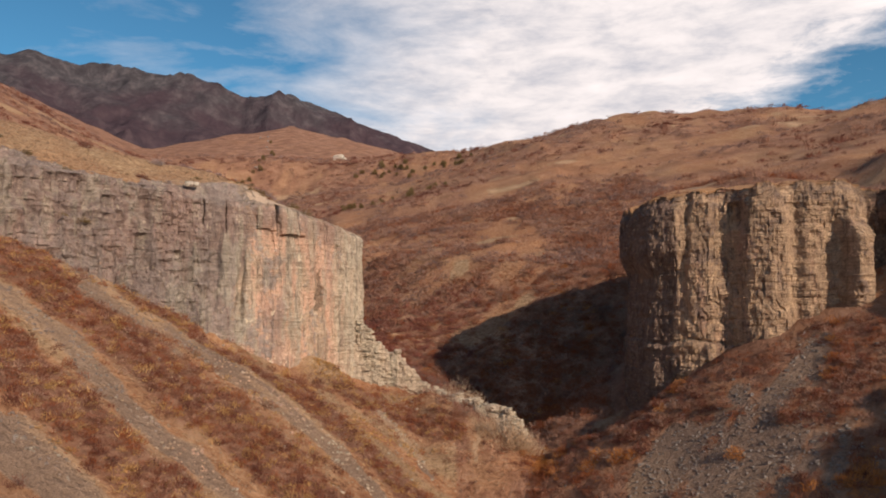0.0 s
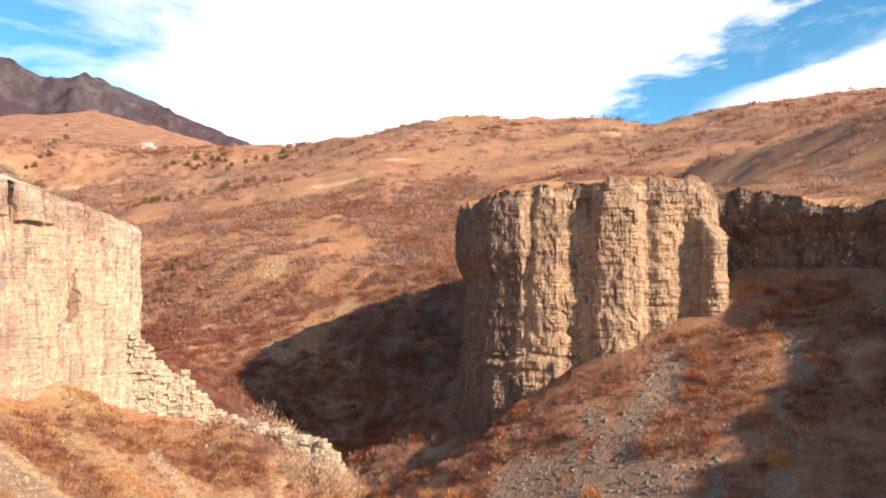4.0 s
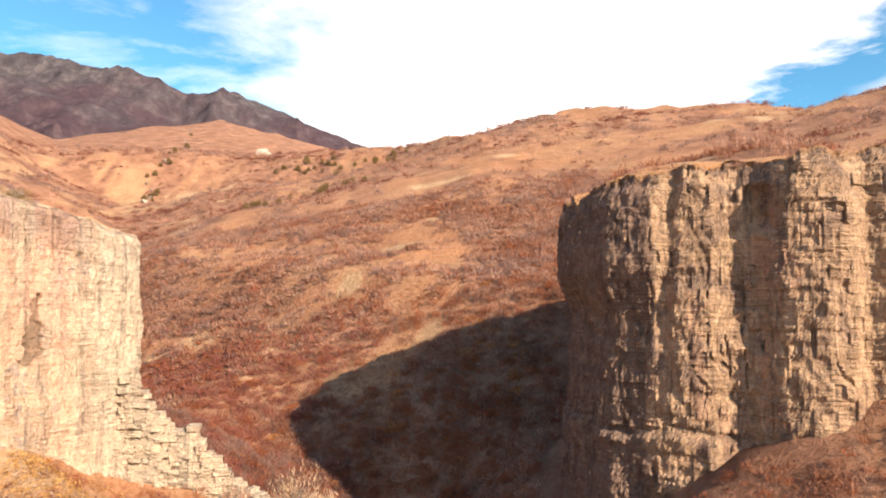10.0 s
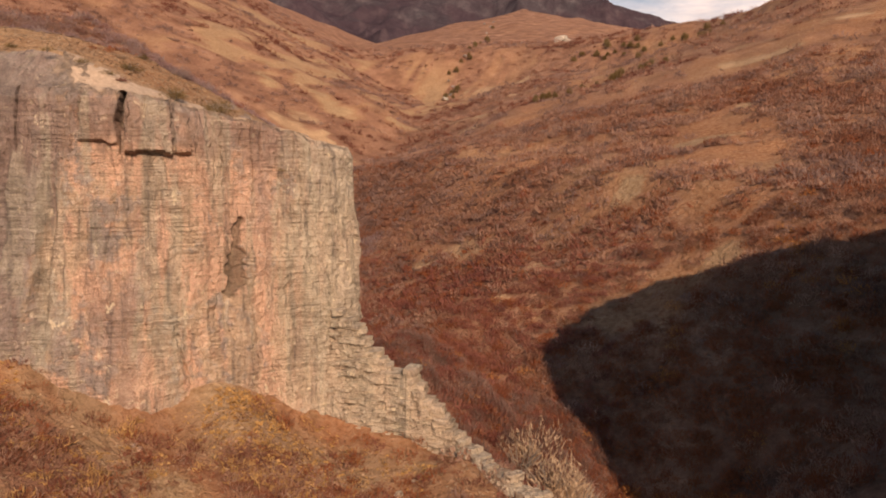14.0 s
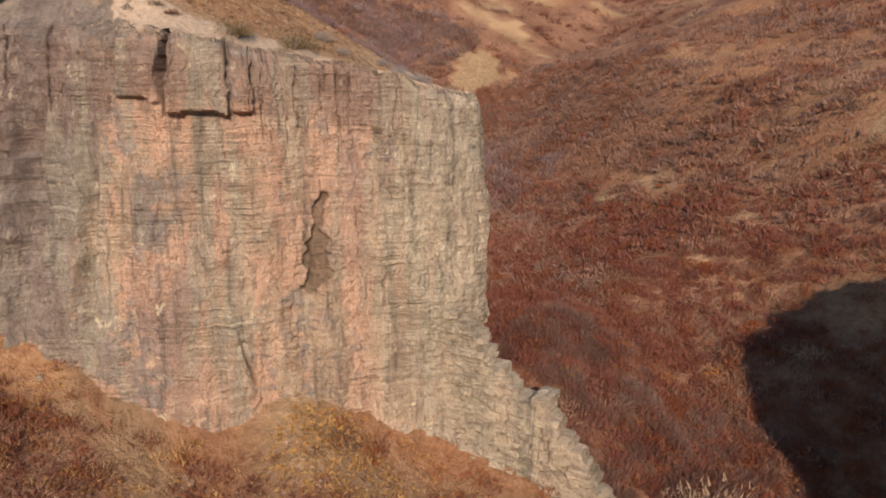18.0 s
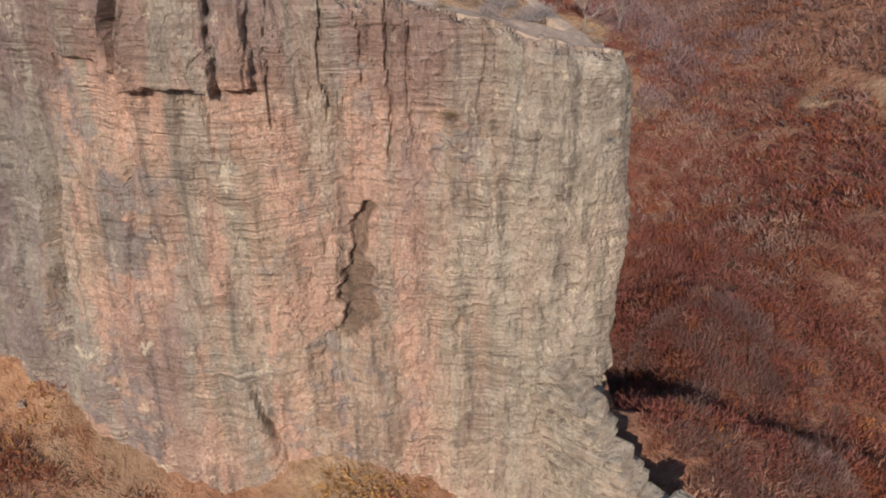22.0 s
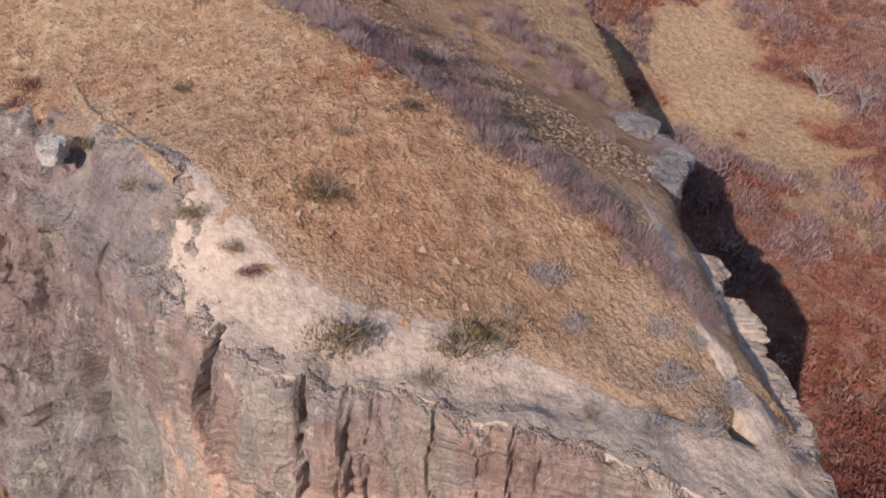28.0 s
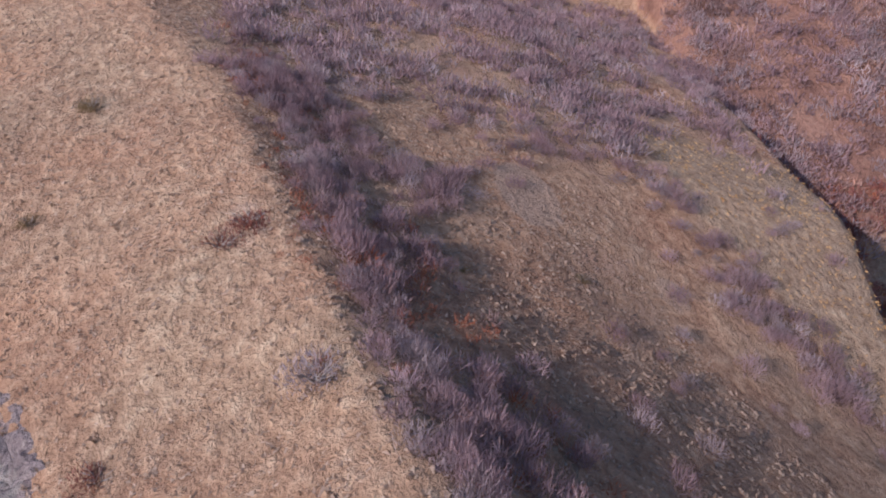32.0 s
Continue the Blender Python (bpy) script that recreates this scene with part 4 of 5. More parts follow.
LEFT_ROWS = [(-120, 45, 86, 1.5, 74), (-90, 69, 77, 2.0, 60), (-58, 91.5, 62.4, 5.0, 44), (-46, 99.5, 60.8, 5.5, 39), (-38, 106, 59.0, 5.0, 33), (-27, 111.4, 58.6, 3.0, 28), (-24.2, 113.6, 58.5, 2.2, 28), (-22.6, 116.6, 57.6, 1.9, 27), (-20.5, 120.5, 56.9, 1.8, 26), (-15.0, 128, 54.9, 2.4, 21), (-16.5, 130.8, 53.9, 2.0, 22), (-23, 133.2, 54.1, 2.0, 22), (-31, 136, 55.0, 2.0, 24)]
# from (77, 74) on, an unseen wall added to throw shade on alcove and talus
RIGHT_ROWS = [(64, 146, 62.0, 0.5, 46), (54, 141, 60.6, 0.5, 40), (46, 139.4, 59.8, 0.5, 34), (38.5, 136.4, 59.6, 0.3, 26), (33.4, 130, 59.4, 0.3, 20), (31.6, 122, 58.6, 1.4, 18), (31.4, 117, 58.2, 1.8, 18), (32.8, 110.8, 59.4, 1.5, 20), (38.0, 107.0, 60.2, 0.8, 24), (48, 101.6, 60.4, 1.0, 30), (58, 98.8, 60.6, 1.0, 30), (60.5, 99.6, 60.2, 1.0, 30), (62, 104.5, 60.2, 0.6, 31), (64.5, 102.5, 59.8, 0.4, 32), (67.5, 97, 58.2, 0.4, 34), (70.5, 90.5, 56.4, 0.6, 36), (73.5, 84, 56.6, 1.0, 40), (77, 74, 58.5, 1.0, 40), (79, 66, 61.2, 1.5, 40), (83, 56, 60.4, 1.5, 41), (84, 48, 60.8, 1.5, 40), (83, 38, 61.2, 1.5, 36), (82, 20, 61.2, 1.5, 30), (80, -25, 61.2, 1.5, 30), (130, -60, 66, 2.0, 40)]
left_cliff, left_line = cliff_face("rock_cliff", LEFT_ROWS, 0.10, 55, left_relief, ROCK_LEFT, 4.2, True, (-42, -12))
tagged(left_cliff, "tall sunlit tan and pink sandstone cliff with hanging slabs", "cliff")
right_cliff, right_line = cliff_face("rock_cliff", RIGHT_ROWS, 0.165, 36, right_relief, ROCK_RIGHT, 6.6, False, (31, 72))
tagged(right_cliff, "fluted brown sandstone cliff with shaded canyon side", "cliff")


# ---- broken courses, the pinnacle and the ledge that run down from the corner of the left cliff ----
def stone_mesh(seed):
    """A rough block about one metre across, its edges knocked off."""
    bm = bmesh.new()
    bmesh.ops.create_cube(bm, size=1.0)
    bmesh.ops.bevel(bm, geom=bm.edges[:], offset=0.10, segments=1, affect="EDGES")
    for v in bm.verts:
        v.co += Vector(noise.noise_vector(v.co * 1.9 + Vector((seed * 3.1, seed, 7)))) * 0.11
    me = bpy.data.meshes.new("stone_block")
    bm.to_mesh(me)
    bm.free()
    return me


def stones(rock):
    made = [stone_mesh(k) for k in range(6)]
    for me in made:
        me.materials.append(rock)
    return made


STONES = stones(ROCK_LEFT)


def stone(parent, name, at, size, turn, k, tilt=0.0):
    ob = new(name, STONES[k % len(STONES)])
    ob.parent = parent
    ob.matrix_basis = pose(*at, tilt, tilt * 0.6, turn) @ Matrix.Diagonal((*size, 1))
    return ob


count = 0
along = math.degrees(math.atan2(1.6, 9.0))
for k in range(15):
    f = k / 14
    x0, y0 = -15.0 + 10.6 * f, 126.4 + 1.9 * f
    ground_z = float(ground_height(x0, y0 - 1.0))
    tall = np.interp(x0, [-15, -13.4, -12.2, -10.6, -9.6, -9.2, -8.8, -8.0, -7.3, -6.6, -5.0, -4.0], [39.2, 38.2, 35.4, 34.4, 33.8, 31.6, 33.8, 34.3, 32.2, 31.2, 29.4, 27.6])
    z = ground_z - 1.0
    while z < tall:
        h = random.uniform(0.26, 0.62)
        wide = random.uniform(0.9, 1.9)
        stone(left_cliff, "stone_block", (x0 + random.uniform(-0.16, 0.16), y0 + random.uniform(-0.25, 0.25), z + h / 2), (wide, random.uniform(1.6, 2.6), h * 1.1), along + random.uniform(-9, 9), count)
        z += h
        count += 1
# the low wall of the spur, stepping down to its end
for k in range(26):
    f = k / 25
    x0, y0 = float(np.interp(f, [0, 0.55, 1], [-4.2, 5.4, 13.2])), float(np.interp(f, [0, 0.55, 1], [128.2, 122.2, 117.2]))
    tall = float(np.interp(x0, [-4.2, 0, 5.4, 9, 11.2, 13.2], [28.2, 27.2, 25.9, 25.5, 25.0, 22.5])) + random.uniform(-0.25, 0.15)
    z = min(float(ground_height(x0, y0)), tall) - 0.9
    while z < tall:
        h = random.uniform(0.3, 0.7)
        stone(left_cliff, "ledge_stone", (x0 + random.uniform(-0.2, 0.2), y0 + random.uniform(-0.2, 0.2), z + h / 2), (random.uniform(0.8, 1.5), random.uniform(1.2, 2.0), h * 1.1), -28 + random.uniform(-14, 14), count, random.uniform(-4, 4))
        z += h
        count += 1

# ---- scrub ----
rng = np.random.default_rng(4)


def puff(count, size, stems, flat=0.75, slim=0.24, lift=0.55):
    """Triangles of one leafless bush of unit radius: short twigs in a ragged dome, and stems from the root."""
    d = rng.normal(size=(count, 3))
    d[:, 2] = np.abs(d[:, 2]) * 0.9 + 0.05
    d /= np.linalg.norm(d, axis=1)[:, None]
    lobes = rng.normal(size=(5, 3))
    lobes /= np.linalg.norm(lobes, axis=1)[:, None]
    r = (0.25 + 0.75 * rng.random(count) ** 0.6) * (0.78 + 0.3 * np.max(d @ lobes.T, axis=1))
    c = d * r[:, None] * (1, 1, flat)
    along = d * 0.45 + (0, 0, lift) + rng.normal(size=(count, 3)) * 0.32
    along /= np.linalg.norm(along, axis=1)[:, None]
    side = np.cross(along, rng.normal(size=(count, 3)))
    side /= np.linalg.norm(side, axis=1)[:, None]
    long, wide = size * (0.9 + 1.0 * rng.random((count, 1))), size * slim * (0.7 + 0.6 * rng.random((count, 1)))
    leaf = np.stack([c - along * long * 0.5 - side * wide, c - along * long * 0.5 + side * wide, c + along * long], 1)
    if not stems:
        return leaf
    e = d[:stems] * r[:stems, None] * (1, 1, flat)
    a = np.cross(e, (0, 0, 1.0)) * 0.025
    stick = np.stack([a * 0 - a, a, e], 1)
    return np.concatenate([leaf, stick])


def scatter(name, kinds, places, radii, material_, label, category, group=""):
    """Many bushes in one mesh."""
    out, tones = [], []
    tone = np.clip(rng.normal(0.5, 0.26, len(places)), 0, 1)
    which = rng.integers(0, len(kinds), len(places))
    turn = rng.random(len(places)) * 2 * math.pi
    for k, shape in enumerate(kinds):
        take = which == k
        if not take.any():
            continue
        c, s = np.cos(turn[take]), np.sin(turn[take])
        r = radii[take]
        x = (shape[None, :, :, 0] * c[:, None, None] - shape[None, :, :, 1] * s[:, None, None]) * r[:, None, None]
        y = (shape[None, :, :, 0] * s[:, None, None] + shape[None, :, :, 1] * c[:, None, None]) * r[:, None, None]
        z = shape[None, :, :, 2] * (r * rng.uniform(0.8, 1.25, len(r)))[:, None, None]
        p = places[take]
        tones.append(np.repeat(tone[take], shape.shape[0] * 3))
        out.append(np.stack([x + p[:, 0, None, None], y + p[:, 1, None, None], z + p[:, 2, None, None]], -1).reshape(-1, 3))
    verts = np.concatenate(out)
    ob = sheet(name, verts, np.arange(len(verts)).reshape(-1, 3), material_, False)
    mask(ob, "tone", np.concatenate(tones))
    return tagged(ob, label, category, group, "stuff")


def sown(count, lo, hi, keep):
    """Places on the ground inside a rectangle, kept by a chance from 0 to 1."""
    p = rng.uniform(lo, hi, (count, 2))
    p = p[rng.random(count) < keep(p[:, 0], p[:, 1])]
    return np.column_stack([p, ground_height(p[:, 0], p[:, 1]) - 0.05])


def clear_of_cliffs(x, y):
    rim = np.concatenate([left_line[:, :2], right_line[:, :2]])[::12]
    near = np.min(np.hypot(x[:, None] - rim[None, :, 0], y[:, None] - rim[None, :, 1]), axis=1)
    return near > 3.2


def on_hill(x, y):
    scrub, bare, gold = cover(x, y)
    return np.where((inside(x, y, FIN) < 0) & (y > 118) & clear_of_cliffs(x, y), smooth(scrub, 0.28, 0.72), 0)


BIG = [puff(84, 0.148, 3, 0.8, 0.24, 0.3) for _ in range(9)]
TWIGGY = [puff(230, 0.22, 10, 1.0, 0.075) for _ in range(7)]
FAR = [puff(34, 0.22, 0, 0.8, 0.26, 0.3) for _ in range(7)]
LOW = [puff(44, 0.22, 2, 0.7, 0.17, 0.3) for _ in range(7)]
hill = sown(32000, (-110, 118), (75, 270), on_hill)
reds = rng.random(len(hill)) < 0.07 + 0.16 * smooth(hill[:, 1], 200, 170) + 0.75 * bump(hill[:, 0], hill[:, 1], 18, 145, 20) + 0.2 * smooth(fbm(hill[:, 0] / 9, hill[:, 1] / 9, 0, 2, 0.5, 121), 0.0, 0.5)
near = np.hypot(hill[:, 0] - 5, hill[:, 1] - 110) < 66
darks = ~reds & (rng.random(len(hill)) < 0.9 * smooth(hill[:, 0], 18, 4) * smooth(hill[:, 1] + 0.3 * hill[:, 0], 202, 164) * smooth(fbm(hill[:, 0] / 11, hill[:, 1] / 11, 0, 3, 0.5, 123), -0.7, -0.2))
pales = ~reds & ~darks & (rng.random(len(hill)) < 0.16 + 0.6 * bump(hill[:, 0], hill[:, 1], -66, 236, 20) + 0.6 * smooth(fbm(hill[:, 0] / 16, hill[:, 1] / 7, 0, 3, 0.5, 122), 0.15, 0.45))
for name, take, lo, hi, colour, text in (("maroon_scrub", darks, 0.7, 1.6, MAROON_BRUSH, "dark maroon thicket in the valley bottom"), ("oak_scrub", ~reds & ~pales & ~darks, 0.7, 1.9, OAK, "leafless brown oak scrub covering the hillside"), ("russet_scrub", reds, 0.6, 1.5, RED_BRUSH, "rusty red-leaved scrub among bare oaks"), ("pale_scrub", pales, 0.7, 1.9, LILAC_BRUSH, "greyish lilac leafless thicket on the hillside")):
    scatter(name, BIG, hill[take & near], rng.uniform(lo, hi, (take & near).sum()), colour, text, "scrub")
    scatter(name, FAR, hill[take & ~near], rng.uniform(lo, hi, (take & ~near).sum()), colour, text, "scrub")
slopes = sown(18000, (-330, 190), (290, 560), lambda x, y: np.where((inside(x, y, FIN) < 0) & ((x < -110) | (y > 270) | (x > 75)), smooth(cover(x, y)[0], 0.35, 0.9), 0))
mood = fbm(slopes[:, 0] / 34, slopes[:, 1] / 20, 0, 3, 0.55, 124) + rng.normal(0, 0.10, len(slopes)) + 0.12 * smooth(slopes[:, 0], 40, 110)
for take, colour, text in ((mood > 0.12, DARK_BRUSH, "distant dark maroon scrub on the upper slopes"), ((mood <= 0.12) & (mood > -0.15), OAK, "distant brown scrub on the upper slopes"), (mood <= -0.15, LILAC_BRUSH, "distant grey-lilac scrub on the upper slopes")):
    scatter("distant_scrub", FAR, slopes[take], rng.uniform(0.9, 2.6, take.sum()), colour, text, "scrub")


# grey thicket that fills the gully behind the corner, with a few orange crowns on the slope beyond
corner = sown(1900, (-21, 129.5), (8, 150), lambda x, y: np.where((inside(x, y, FIN) < -0.8) & (y > 130 - 0.45 * (x + 5)), 0.35 + 0.6 * smooth(fbm(x / 5, y / 5, 0, 3, 0.5, 171), -0.2, 0.2), 0))
scatter("gully_thicket", TWIGGY, corner[::2], rng.uniform(0.6, 1.5, len(corner[::2])), LILAC_BRUSH, "greyish lilac leafless thicket behind the corner", "scrub")
scatter("gully_thicket", BIG, corner[1::2], rng.uniform(0.5, 1.3, len(corner[1::2])), MAROON_BRUSH, "dark maroon thicket behind the corner", "scrub")
crowns = sown(420, (-14, 134), (34, 176), lambda x, y: smooth(fbm(x / 7, y / 7, 0, 3, 0.5, 172), 0.1, 0.4))
scatter("orange_crowns", BIG, crowns, rng.uniform(0.7, 1.6, len(crowns)), ORANGE_BRUSH, "orange-leaved oak bushes among the maroon scrub", "scrub")


def on_talus(x, y):
    scrub, bare, gold = cover(x, y)
    return np.where((inside(x, y, FIN) < -3) & (inside(x, y, BENCH) < -3) & (y < 130) & clear_of_cliffs(x, y), smooth(scrub, 0.30, 0.85), 0)


talus = sown(13000, (-75, 35), (85, 128), on_talus)
dark = sown(2200, (-70, 45), (80, 126), lambda x, y: np.where((inside(x, y, FIN) < -3) & (inside(x, y, BENCH) < -2) & (y < 126) & clear_of_cliffs(x, y), smooth(fbm(x / 7, y / 7, 0, 3, 0.5, 151) + 0.25 * (x > 12), -0.05, 0.3) * smooth(cover(x, y)[1], 0.7, 0.3), 0))
scatter("dark_brush", BIG, dark, rng.uniform(0.4, 1.2, len(dark)), DARK_BRUSH, "dark rust-brown bushes on the talus", "scrub")
thicket = sown(6500, (12, 52), (76, 116), lambda x, y: np.where((inside(x, y, BENCH) < -1.5) & (y < 118), smooth(fbm(x / 6, y / 6, 0, 4, 0.55, 154), -0.25, 0.15) * smooth(cover(x, y)[1], 0.75, 0.35), 0))
pick = fbm(thicket[:, 0] / 7, thicket[:, 1] / 7, 0, 3, 0.5, 155) + rng.normal(0, 0.2, len(thicket))
for take, colour, text in ((pick > 0.2, ORANGE_BRUSH, "orange-leaved brush on the shaded talus"), ((pick <= 0.2) & (pick > -0.05), RED_BRUSH, "russet brush on the shaded talus"), ((pick <= -0.05) & (pick > -0.3), OAK, "brown leafless brush on the shaded talus"), (pick <= -0.3, DARK_BRUSH, "dark brush on the shaded talus")):
    scatter("talus_thicket", BIG, thicket[take], rng.uniform(0.4, 1.3, take.sum()), colour, text, "scrub")
reds = rng.random(len(talus)) < 0.45
foot = sown(11000, (-56, 55), (4, 126), lambda x, y: np.where((inside(x, y, FIN) < -2.5), np.maximum(0.9 * ribs(x, y, RIBS), 0.3 * smooth(fbm((x * 0.25 + y * 0.97) / 4, (x - y * 0.25) / 18, 0, 4, 0.55, 48), 0.05, 0.3)) * (1 - ribs(x, y, GULLIES)), 0))
for k, (colour, text) in enumerate(((RED_BRUSH, "rust-coloured brush below the sunlit cliff"), (OAK, "brown brush below the sunlit cliff"), (GOLD_TUFT, "golden brush below the sunlit cliff"), (DARK_BRUSH, "dark brown brush below the sunlit cliff"))):
    scatter("cliff_foot_brush", LOW, foot[k::4], rng.uniform(0.4, 1.15, len(foot[k::4])), colour, text, "scrub")
scatter("talus_brush", LOW, talus[~reds], rng.uniform(0.25, 1.1, (~reds).sum()), OAK, "low brown brush on the scree slopes", "scrub")
scatter("russet_talus_brush", LOW, talus[reds], rng.uniform(0.25, 0.8, reds.sum()), RED_BRUSH, "low russet brush on the scree slopes", "scrub")


def on_bench(x, y):
    scrub, bare, gold = cover(x, y)
    return np.where((inside(x, y, BENCH) > 0.9), np.maximum(smooth(scrub, 0.4, 0.9) * 0.8, 0.5 * smooth(inside(x, y, BENCH), 7, 2)), 0)


bench = sown(9000, (31, 60), (230, 235), on_bench)
bench[:, 2] = ground_height(bench[:, 0], bench[:, 1], True) - 0.1
scatter("bench_scrub", LOW, bench, rng.uniform(0.35, 1.0, len(bench)) * (1 + 0.7 * smooth(inside(bench[:, 0], bench[:, 1], BENCH), 5, 12)), OAK, "dry brown scrub above the fluted cliff", "scrub")


fringe = sown(2600, (31, 84), (76, 150), lambda x, y: 0.8 * smooth(inside(x, y, BENCH), 0.1, 0.5) * smooth(inside(x, y, BENCH), 3.2, 1.5) * smooth(fbm(x / 3, y / 3, 0, 3, 0.5, 153), -0.2, 0.2))
fringe[:, 2] = ground_height(fringe[:, 0], fringe[:, 1], True)
scatter("rim_brush", LOW, fringe, rng.uniform(0.25, 0.75, len(fringe)), OAK, "brown brush along the rim of the fluted cliff", "scrub")


CREST_BRUSH = [(-80, 108), (-66, 112.5), (-55, 116.5), (-47, 118.5), (-40, 120.5), (-34, 124), (-28.5, 128), (-24, 131)]
UPPER_THICKET = [(-62, 113.5), (-61, 119), (-67, 122.5), (-73, 126), (-79, 133), (-90, 141), (-110, 149), (-135, 145), (-120, 98), (-90, 103.5), (-72, 108.5)]
FLANK_BRUSH = [(-112, 140), (-92, 136), (-82, 136), (-74, 142), (-67, 144), (-63, 148.5), (-57, 151.5), (-50, 150)]


def on_north_side(x, y):
    near = np.maximum(0.8 * band(x, y, CREST_BRUSH, 2.0), 0.9 * band(x, y, FLANK_BRUSH, 4.2))
    near = np.maximum(near, 0.95 * smooth(inside(x, y, UPPER_THICKET) + 2.0 * fbm(x / 5, y / 5, 0, 3, 0.5, 110), -0.5, 1.5) * smooth(fbm(x / 6, y / 6, 0, 3, 0.5, 111), -0.35, 0.0))
    near = np.maximum(near, 0.9 * smooth(-x, 84, 94) * smooth(fbm(x / 9, y / 6, 0, 3, 0.5, 102), -0.2, 0.15) * (y > crest_line(x) + 2))
    near = np.maximum(near, 0.16 * smooth(fbm(x / 7, y / 7, 0, 3, 0.5, 101), 0.1, 0.4) * (y > crest_line(x)))
    return np.where((inside(x, y, FIN) > -3) & clear_of_cliffs(x, y), near, 0)


# thickets of the valley behind the fin
THICKET = [puff(56, 0.205, 0, 0.95, 0.2, 0.5) for _ in range(6)]
valley = sown(15000, (-200, 110), (-52, 270), lambda x, y: np.where((inside(x, y, FIN) < -1) & (np.hypot((x + 87) / 30, (y - 190) / 24) + 0.6 * fbm(x / 9, y / 9, 0, 4, 0.6, 141) > 0.72) & ((x < -110) | (y < 215)), 0.35 + 0.65 * smooth(fbm(x / 15, y / 15, 0, 3, 0.5, 131), -0.3, 0.3), 0))
pick = fbm(valley[:, 0] / 19, valley[:, 1] / 13, 0, 3, 0.5, 132) + rng.normal(0, 0.18, len(valley))
for name, take, colour, text in (("purple_scrub", pick > 0.12, PURPLE_BRUSH, "purple-grey leafless thicket in the valley"), ("grey_scrub", (pick <= 0.12) & (pick > -0.08), GREY_BRUSH, "pale grey leafless thicket in the valley"), ("brown_scrub", pick <= -0.08, LILAC_BRUSH, "greyish brown leafless scrub in the valley")):
    scatter(name, THICKET, valley[take], rng.uniform(0.9, 2.5, take.sum()), colour, text, "scrub")


north = sown(9500, (-165, 70), (-20, 168), on_north_side)
pale = rng.random(len(north)) < 0.3
close = north[:, 0] > -80
for shapes, here, lo, hi in ((TWIGGY, close, 0.5, 1.2), (THICKET, ~close, 0.8, 1.6)):
    scatter("grey_brush", shapes, north[pale & here], rng.uniform(lo, hi, (pale & here).sum()), GREY_BRUSH, "pale grey leafless brush along the ridge", "scrub")
    scatter("purple_brush", shapes, north[~pale & here], rng.uniform(lo, hi, (~pale & here).sum()), PURPLE_BRUSH, "dark purple-grey leafless brush along the ridge", "scrub")
hedge = sown(4600, (-84, 100), (-20, 134), lambda x, y: band(x + 0.8 * fbm(x / 3, y / 3, 0, 3, 0.5, 106), y + 0.8 * fbm(x / 3, y / 3, 0, 3, 0.5, 107), CREST_BRUSH, 1.5) * smooth(fbm(x / 5, y / 5, 0, 2, 0.5, 108), -0.6, -0.2))
paler = rng.random(len(hedge)) < 0.55
scatter("crest_hedge", TWIGGY, hedge[paler], rng.uniform(0.3, 0.9, paler.sum()), GREY_BRUSH, "dense pale grey leafless brush along the crest", "scrub")
scatter("crest_hedge", TWIGGY, hedge[~paler], rng.uniform(0.3, 0.85, (~paler).sum()), PURPLE_BRUSH, "dense purple-grey leafless brush along the crest", "scrub")
lee = sown(7000, (-88, 104), (-22, 140), lambda x, y: 0.75 * smooth(-x, 36, 46) * smooth(y - crest_line(x), 0.5, 2.0) * smooth(y - crest_line(x), 9.5, 5.0) * smooth(fbm(x / 6, y / 4, 0, 3, 0.5, 109), -0.35, 0.1))
scatter("lee_brush", TWIGGY, lee[::3], rng.uniform(0.5, 1.2, len(lee[::3])), PURPLE_BRUSH, "purple leafless brush behind the crest", "scrub")
scatter("lee_brush", LOW, lee[1::3], rng.uniform(0.5, 1.1, len(lee[1::3])), LILAC_BRUSH, "brownish lilac brush behind the crest", "scrub")
scatter("lee_brush", LOW, lee[2::3], rng.uniform(0.4, 0.9, len(lee[2::3])), RED_BRUSH, "russet brush behind the crest", "scrub")
rust = sown(3000, (-70, 100), (-26, 130), lambda x, y: band(x, y, [(a, b - 2.6) for a, b in CREST_BRUSH], 2.0) * smooth(fbm(x / 4, y / 4, 0, 2, 0.5, 104), 0.0, 0.3) * 0.6)
scatter("russet_edge_brush", LOW, rust, rng.uniform(0.25, 0.6, len(rust)), RED_BRUSH, "low russet brush at the edge of the grass", "scrub")

BLADE = [np.stack([np.stack([rng.normal(0, 0.35, 3) * (1, 1, 0) + (0.07, 0, 0), rng.normal(0, 0.35, 3) * (1, 1, 0) - (0.07, 0, 0), rng.normal(0, 0.5, 3) * (1, 1, 0) + (0, 0, rng.uniform(0.3, 0.7))]) for _ in range(6)]) for _ in range(8)]
meadow = sown(26000, (-60, 60), (10, 124), lambda x, y: np.where((inside(x, y, FIN) < -4) & clear_of_cliffs(x, y), (0.3 + 0.7 * smooth(cover(x, y)[2], 0.3, 0.8)) * (1 - cover(x, y)[1]), 0))
scatter("slope_grass", BLADE, meadow, rng.uniform(0.16, 0.36, len(meadow)), TUFT, "dry golden grass tufts on the slope below the cliff", "grass")
